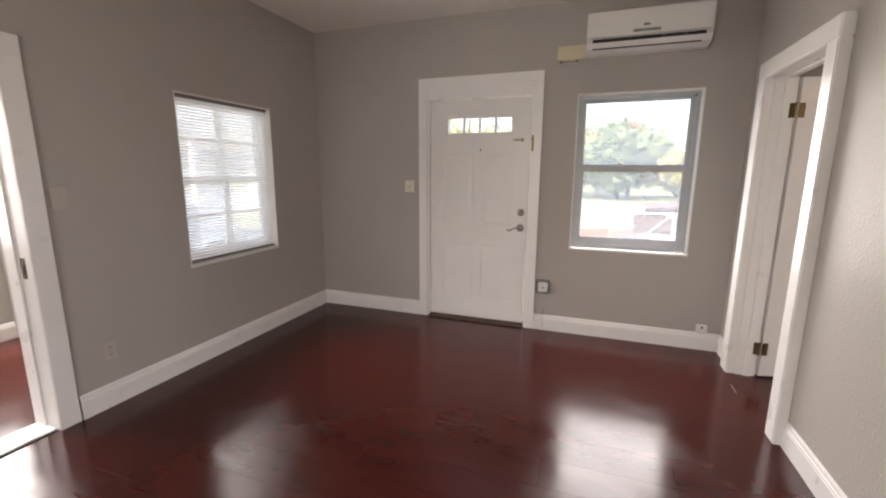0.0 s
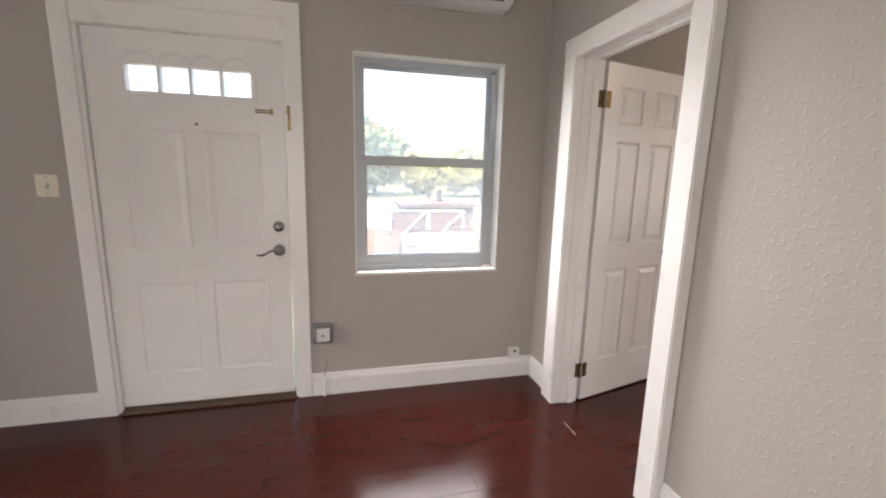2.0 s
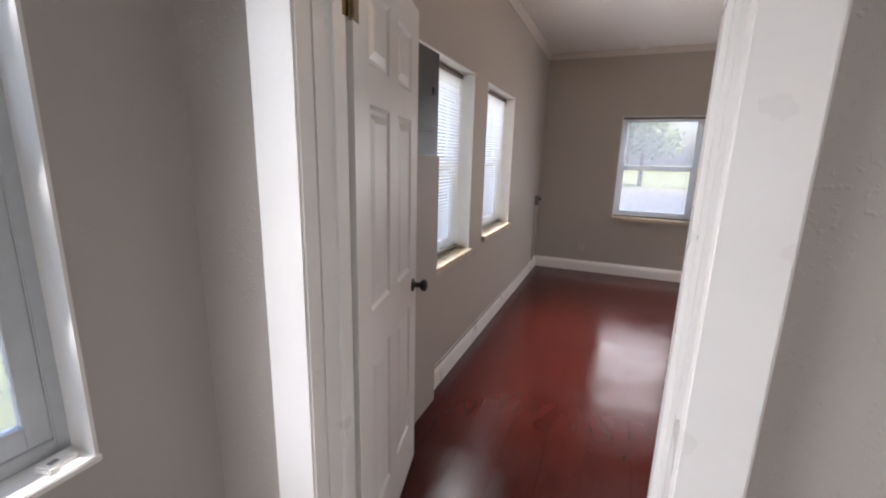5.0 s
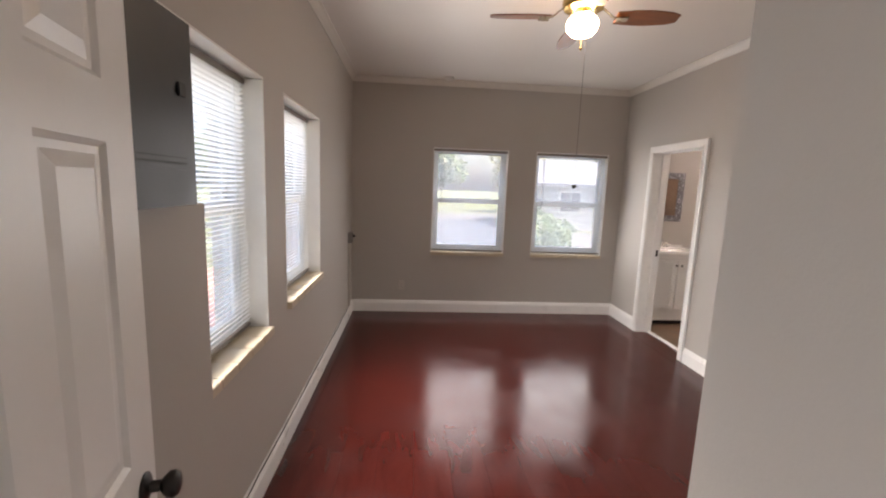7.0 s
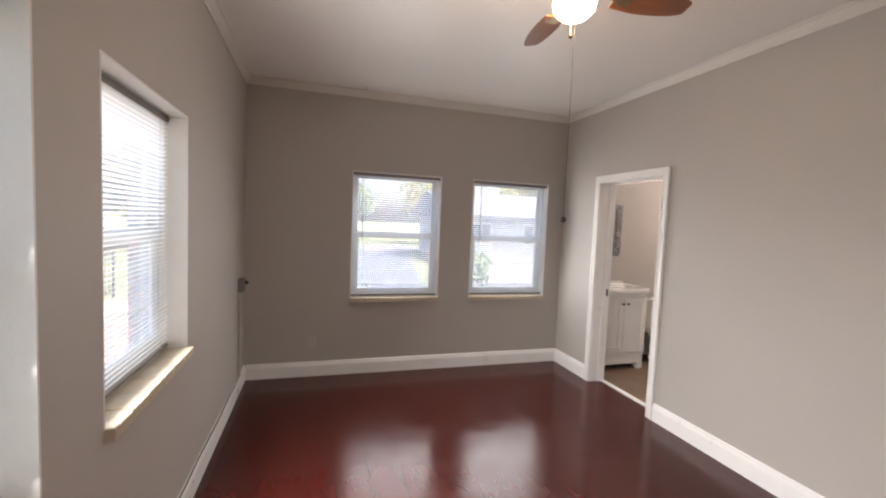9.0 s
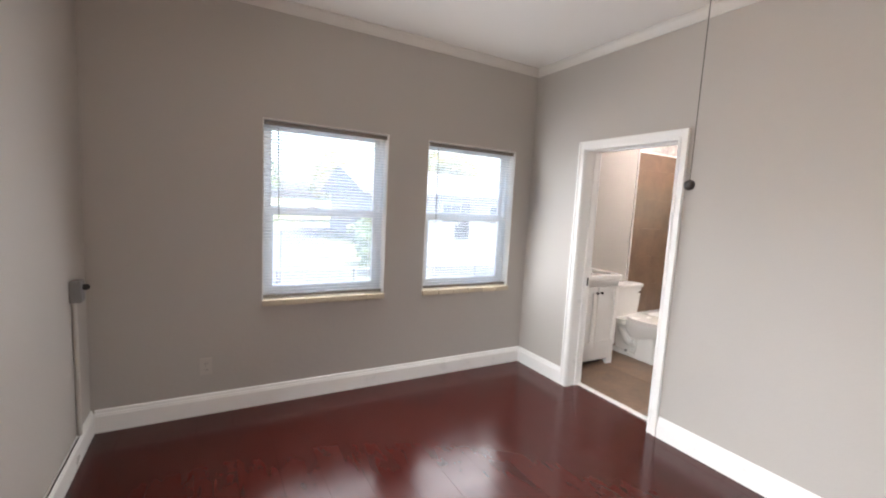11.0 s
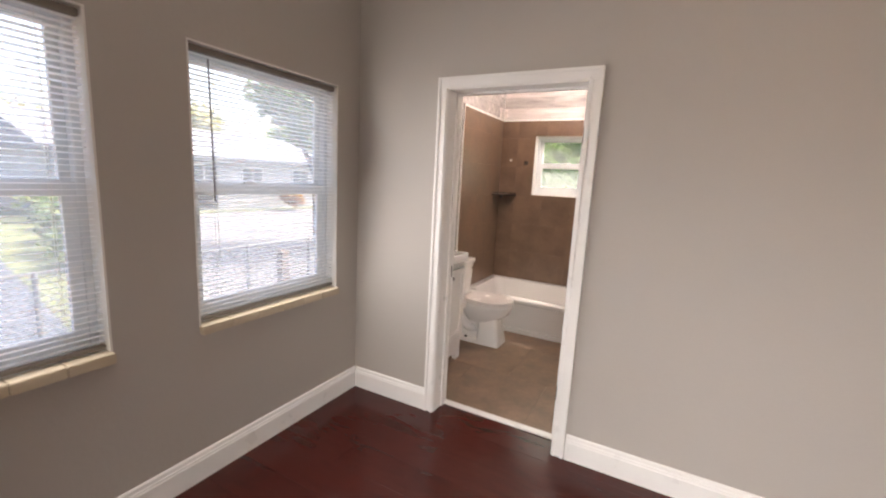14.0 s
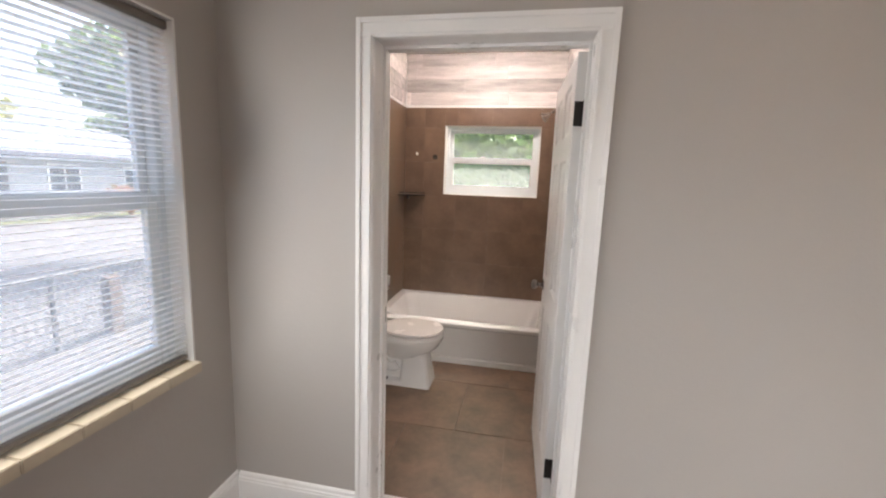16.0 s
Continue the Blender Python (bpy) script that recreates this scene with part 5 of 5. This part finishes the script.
board_fence(-3.0, 3.66, 9.0, 0.34, M_FENCEO, "orange-stained upright board fence beyond the lawn")
board_fence(3.68, 4.16, 9.0, 0.33, M_FENCEG, "weathered brown upright board fence beside the stones")
board_fence(5.85, 9.4, 9.15, 0.22, M_FENCEG, "weathered brown upright board fence past the stones")
sw = thing("rubble_wall", pose(4.18, 9.0, GZ), "low stacked pale rubble wall at the lawn's edge", "stone wall")
part("core", boxes((0.02, 1.63, 0.03, 0.34, 0, 0.78)), M_STONE, sw)
z = 0.0
row = 0
while z < 0.80:
    hh = random.uniform(0.06, 0.12)
    x = -random.uniform(0, 0.15)
    while x < 1.65:
        ww = random.uniform(0.10, 0.26)
        bm = boxes((max(x, 0) + 0.001, min(x + ww, 1.66) - 0.001, random.uniform(-0.03, 0.02), 0.40, z + 0.001, z + hh - 0.001))
        for v in bm.verts:
            v.co += Vector((random.uniform(-0.014, 0.014), random.uniform(-0.01, 0.01), random.uniform(-0.014, 0.014)))
        if min(x + ww, 1.66) - max(x, 0) > 0.05:
            part("stone", bm, M_STONE, sw)
        x += ww
    z += hh
gt = thing("yard_gate", pose(4.30, 12.0, GZ), "brown double sheet gate on a pale metal frame", "gate")
for k in range(2):
    a = k * 1.0
    part("sheet", boxes((a + 0.03, a + 0.95, 0.0, 0.02, 0.10, 0.98)), M_RUST, gt)
    bm = rod(None, (a + 0.02, -0.02, 0.06), (a + 0.02, -0.02, 1.02), 0.022, 8)
    rod(bm, (a + 0.96, -0.02, 0.06), (a + 0.96, -0.02, 1.02), 0.022, 8)
    rod(bm, (a + 0.02, -0.02, 1.0), (a + 0.96, -0.02, 1.0), 0.022, 8)
    rod(bm, (a + 0.02, -0.02, 0.10), (a + 0.96, -0.02, 0.10), 0.022, 8)
    rod(bm, (a + 0.03, -0.02, 0.12), (a + 0.94, -0.02, 0.98) if k else (a + 0.94, -0.02, 0.98), 0.018, 8)
    part("gate_frame", bm, M_GALV, gt)
for k, x in enumerate((2.35, 2.8, 3.25)):
    part("post", rod(None, (x, 0, 0), (x, 0, 1.05), 0.035, 8), M_GALV, gt)
shd = thing("garden_shed", pose(5.0, 14.0, GZ), "low rust-brown shed roof behind the gate", "shed")
part("wall", boxes((0, 2.2, 0, 1.8, 0, 0.95)), M_RUST, shd)
part("roof", loft([[(-0.15, y, 0.95), (2.35, y, 0.95), (2.35, y, 1.02), (1.4, y, 1.10), (-0.15, y, 1.00)] for y in (-0.15, 1.95)]), M_RUST, shd)
vent = part("flue", rod(None, (1.15, 0.4, 1.0), (1.15, 0.4, 1.45), 0.08, 10), M_BRONZE, shd)

cl = thing("chain_link_fence", pose(13.2, -9.0, GZ), "grey chain-link fence on slim posts", "fence")
for i in range(11):
    part("post", rod(None, (0, i * 1.25, 0), (0, i * 1.25, 0.92), 0.028, 8), M_WIRE, cl)
part("top_rail", rod(None, (0, 0, 0.90), (0, 12.5, 0.90), 0.014, 8), M_WIRE, cl)
part("stub_post", boxes((-0.07, 0.07, 6.75, 6.90, 0, 0.75)), M_FENCEG, cl, "short wooden post")
bm = bm_new()
for i in range(-9, 125):
    for s_ in (0, 1):
        y0 = i * 0.10
        p, q = (y0, 0.03), (y0 + 0.86, 0.89)
        if s_:
            p, q = (y0, 0.89), (y0 + 0.86, 0.03)
        if p[0] < 0 or q[0] > 12.5:
            continue
        rod(bm, (0, p[0], p[1]), (0, q[0], q[1]), 0.006, 3)
tagged(part("mesh", bm, M_WIRE, cl, "woven wire mesh"), kind="stuff")


def house(m, w, d, h, rise, label, nwin):
    o = thing("house", m, label, "house")
    part("wall", boxes((0, w, 0, d, 0, h)), M_HOUSE, o)
    part("roof", loft([[(x, -0.6, h - 0.05), (x, d + 0.6, h - 0.05), (x, d + 0.6, h + 0.10), (x, d / 2, h + rise + 0.12), (x, -0.6, h + 0.10)] for x in (-0.6, w + 0.6)]), M_ROOF, o)
    for i in range(nwin):
        x = w * (i + 0.5) / nwin
        wn_ = part("window", boxes((x - 0.65, x + 0.65, -0.05, -0.002, 1.0, 2.2)), M_TRIM, o)
        part("pane", boxes((x - 0.57, x - 0.03, -0.065, -0.052, 1.08, 2.12), (x + 0.03, x + 0.57, -0.065, -0.052, 1.08, 2.12)), M_DKWIN, wn_)
    part("door", boxes((w * 0.40, w * 0.40 + 0.95, -0.04, -0.002, 0.15, 2.2)), M_BRONZE, o)
    return o


house(pose(27, -4.0, GZ, 0, 0, -90), 13, 8, 2.5, 1.5, "pale single-storey house with a low grey roof", 4)
house(pose(46, 15.0, GZ, 0, 0, -90), 12, 8, 2.6, 1.6, "pale single-storey house across the street", 3)
house(pose(-26, 30, GZ), 14, 8, 2.6, 1.6, "pale single-storey house behind the yard", 4)
hw = thing("neighbour_wall", pose(-7.0, -2.0, GZ), "white neighbouring building beyond the porch", "building")
part("wall", boxes((-6, 0, 0, 12, 0, 2.35)), M_WHITEWALL, hw)
part("roof", boxes((-6.4, 0.4, -0.4, 12.4, 2.35, 2.55)), M_ROOF, hw)
bt = thing("orange_barrel_bush", pose(25.5, -13.5, GZ), "round orange-leaved bush by the pale house", "bush")


def crown(bm, c, r, n, size, squash=0.75):
    """Leaf clumps scattered in an uneven ball of lobes."""
    lobes = [Vector((random.uniform(-1, 1), random.uniform(-1, 1), random.uniform(-0.8, 0.9))) * 0.55 * r for _ in range(7)]
    for _ in range(n):
        b = random.choice(lobes)
        d = Vector((random.gauss(0, 1), random.gauss(0, 1), random.gauss(0, 1))).normalized() * r * 0.55 * random.uniform(0.45, 1.05)
        p = Vector(c) + Vector(((b + d).x, (b + d).y, (b + d).z * squash))
        s = size * random.uniform(0.5, 1.3)
        u = Vector((random.gauss(0, 1), random.gauss(0, 1), random.gauss(0, 1))).normalized()
        v = u.orthogonal().normalized() * s * 0.6
        u = u * s
        bm.faces.new([bm.verts.new(q) for q in (p - u, p + v * 0.9, p + u, p - v)])
    return bm


def tree(x, y, h, r, material, label, n=1500, size=0.20, kind_="tree", trunk=True, low=0.55):
    o = thing(kind_, pose(x, y, GZ), label, kind_, "yard trees" if kind_ == "tree" else "")
    if trunk:
        bm = rod(None, (0, 0, -0.05), (0.1, 0.05, h * 0.55), 0.13 * h / 5, 9, 0.07 * h / 5)
        for k in range(5):
            a = k * 1.26 + random.uniform(-0.3, 0.3)
            rod(bm, (0.06, 0.03, h * (0.34 + 0.05 * k)), (r * 0.6 * math.cos(a), r * 0.6 * math.sin(a), h * (0.62 + 0.05 * k)), 0.05 * h / 5, 7, 0.015)
        part("trunk", bm, M_BARK, o)
    tagged(part("crown", crown(bm_new(), (0, 0, h * (low + 0.1)), r, n, size), material, o), kind="stuff")
    return o


random.seed(4)
for i in range(19):
    x = -22 + i * 3.1 + random.uniform(-1, 1)
    hgt = (9.4 if x < 1 else 7.6 if x < 9 else 5.6) * random.uniform(0.8, 1.12)
    mt = random.choice((M_LEAF, M_LEAFY, M_LEAFY))
    tree(x, 35 + random.uniform(-2, 5), hgt, hgt * 0.50, mt, "broad yellow-green tree behind the concrete yard", 1700, 0.36, low=0.30)
tree(6.0, 37.5, 7.0, 1.8, M_LEAFO, "tree with orange autumn leaves among the green ones", 900, 0.28)
tree(16.6, -6.4, 5.6, 2.0, M_LEAF, "leafy dark green tree standing by the driveway fence", 2600, 0.15, low=0.52)
for x, y, h in ((30, 5.5, 6.5), (36, 9, 7.5), (31, 12, 6.0), (44, 1.0, 8.0), (44, -7, 7.5), (42, -16, 8), (41, -26, 8), (27, 15, 6)):
    tree(x, y, h, h * 0.42, random.choice((M_LEAF, M_LEAFY)), "broad green tree along the street", 1300, 0.32, low=0.45)
for x, y in ((17.5, -1.2), (19.3, -1.9), (21.2, -2.3), (23.2, -2.9), (25.3, -3.2)):
    tree(x, y, 1.35, 0.95, M_LEAF, "low rounded green bush along the driveway", 700, 0.10, "bush", trunk=False, low=0.30)
for k in range(9):
    tree(9.4 + k * 0.75 if k < 3 else -2.0 + k * 2.6, -8.0 if k < 3 else -21.0 + random.uniform(-2.0, 2.0), 4.2, 1.6 if k < 3 else 2.6, random.choice((M_LEAF, M_LEAFY)), "bright green tree outside the bathroom window", 1100, 0.17, low=0.42)
for x, y in ((7.3, -7.4), (8.5, -6.6), (6.0, -8.2)):
    tree(x, y, 4.6, 1.7, M_LEAF, "dense green tree close outside the bathroom window", 1500, 0.15, low=0.36)
part("leaves", crown(bm_new(), (0, 0, 0.7), 0.9, 500, 0.14), M_LEAFO, bt)
for k in range(5):
    tree(9.0 + k * 4.2, 29 + random.uniform(-1, 2), 4.0, 1.9, M_LEAFY, "green tree past the brick patio", 1100, 0.22, low=0.45)

# ---- bathroom tile and planks, piece by piece ----
surround = tagged(new("tile_surround"), "brown stone tile surround round the tub", "tile surround", kind="structure")


def tile_rows(axis, fixed, out, u0, u1, z0, z1, su, sz, holes=()):
    """Square tiles with open joints on a wall; out is the sign of the face that shows."""
    z = z0
    while z < z1 - 0.02:
        ze = min(z + sz, z1)
        u = u0
        while u < u1 - 0.02:
            ue = min(u + su, u1)
            cells = [(u, ue, z, ze)]
            for h in holes:
                nxt = []
                for a, b, c, d in cells:
                    if b <= h[0] or a >= h[1] or d <= h[2] or c >= h[3]:
                        nxt.append((a, b, c, d))
                        continue
                    if a < h[0]:
                        nxt.append((a, h[0], c, d))
                    if b > h[1]:
                        nxt.append((h[1], b, c, d))
                    m0, m1 = max(a, h[0]), min(b, h[1])
                    if c < h[2]:
                        nxt.append((m0, m1, c, h[2]))
                    if d > h[3]:
                        nxt.append((m0, m1, h[3], d))
                cells = nxt
            for a, b, c, d in cells:
                if b - a < 0.01 or d - c < 0.01:
                    continue
                j = 0.00025
                f0, f1 = sorted((fixed + out * 0.0008, fixed + out * 0.012))
                if axis == "y":
                    bm = boxes((a + j, b - j, f0, f1, c + j, d - j))
                else:
                    bm = boxes((f0, f1, a + j, b - j, c + j, d - j))
                part("tile", bm, M_TILE, surround)
            u = ue
        z = ze


TOPZ = 2.185
tile_rows("y", BY, 1, 7.822, 9.348, 0.349, TOPZ, 0.33, 0.33, [WB])
tile_rows("x", BX, -1, -2.062, -1.010, 0.349, TOPZ, 0.33, 0.33)
tile_rows("x", 7.82, 1, -2.062, -1.010, 0.349, TOPZ, 0.33, 0.33)
part("edge_trim", boxes((BX - 0.016, BX - 0.001, -1.010, -0.996, 0.0, TOPZ + 0.012), (BX - 0.016, BX - 0.001, -2.062, -1.010, TOPZ, TOPZ + 0.022), (7.836, BX - 0.016, BY + 0.001, BY + 0.016, TOPZ, TOPZ + 0.022), (7.821, 7.836, -2.062, -1.010, TOPZ, TOPZ + 0.022), (BX - 0.014, BX - 0.001, BY + 0.001, BY + 0.014, TOPZ + 0.022, 2.67), (7.821, 7.834, BY + 0.001, BY + 0.014, TOPZ + 0.022, 2.67)), M_TRIM, surround, "white edge trim", bevel=0.002)
panel = tagged(new("plank_panelling"), "whitewashed grey plank panelling above the tub tile", "plank panelling", kind="structure")
z = TOPZ + 0.024
while z < 2.66:
    ze = min(z + 0.118, 2.676)
    for axis, fixed, out, a0, a1 in (("y", BY, 1, 7.836, 9.334), ("x", BX, -1, -2.058, -0.40), ("x", 7.82, 1, -2.058, -0.40)):
        u = a0 - random.uniform(0, 0.7)
        while u < a1:
            ue = u + random.uniform(0.65, 1.0)
            a, b = max(u, a0) + 0.0008, min(ue, a1) - 0.0008
            f0, f1 = sorted((fixed + out * 0.001, fixed + out * (0.009 + random.uniform(0, 0.0012))))
            if b - a > 0.03:
                bm = boxes((a, b, f0, f1, z + 0.0008, ze - 0.0008)) if axis == "y" else boxes((f0, f1, a, b, z + 0.0008, ze - 0.0008))
                part("plank", bm, M_PLANK, panel)
            u = ue
    z = ze
row = 0
y = 0.36
while y > -1.20:
    x = 8.155 - 0.61 + (0.305 if row % 2 else 0.0) - 0.61
    while x < 9.35:
        a, b, c, d = max(x, 7.82) + 0.0015, min(x + 0.61, 9.35) - 0.0015, max(y - 0.61, -1.20) + 0.0015, y - 0.0015
        if b - a > 0.02 and d - c > 0.02:
            part("tile", boxes((a, b, c, d, -0.008, 0.0005)), M_FTILE, bath_floor)
        x += 0.61
    y -= 0.61
    row += 1

# ---- laminate planks, piece by piece ----
random.seed(11)


def planks(x0, x1, y0, y1, origin, joints):
    """Rows of planks along x, bevelled along their edges; joints fixes an end joint (x, y)."""
    w = 0.203
    k = math.floor((y0 - origin) / w)
    while origin + k * w < y1:
        a, b = max(origin + k * w, y0), min(origin + (k + 1) * w, y1)
        start = x0 - random.uniform(0.1, 1.15)
        for jx, jy in joints:
            if a < jy < b:
                start = jx - 1.22 * math.ceil((jx - x0) / 1.22)
        x = start
        while x < x1:
            p, q = max(x, x0), min(x + 1.22, x1)
            if q - p > 0.02 and b - a > 0.01:
                z = random.uniform(-0.0004, 0.0002)
                c = 0.0005
                e = 0.0002
                rings = [[(p + e, a + e, -0.012), (q - e, a + e, -0.012), (q - e, b - e, -0.012), (p + e, b - e, -0.012)],
                         [(p + e, a + e, z - c), (q - e, a + e, z - c), (q - e, b - e, z - c), (p + e, b - e, z - c)],
                         [(p + e + c, a + e + c, z), (q - e - c, a + e + c, z), (q - e - c, b - e - c, z), (p + e + c, b - e - c, z)]]
                part("plank", loft(rings), M_WOOD, floor)
            x += 1.22
        k += 1


planks(0.60, 4.338, -1.30, 3.872, 2.887, [(3.62, 3.0)])
planks(4.338, 4.45, 2.713, 3.468, 2.887, [])
planks(4.45, 9.35, 0.40, 3.808, 2.848 - 0.203 * 9, [(6.805, 2.75), (6.805, 2.55)])
scr = tagged(new("floor_scratch"), "short pale scratch in the red laminate", "scratch", kind="structure")
part("mark", boxes((4.268, 4.272, 3.16, 3.28, 0.0002, 0.0006)), M_PAINTED, scr)
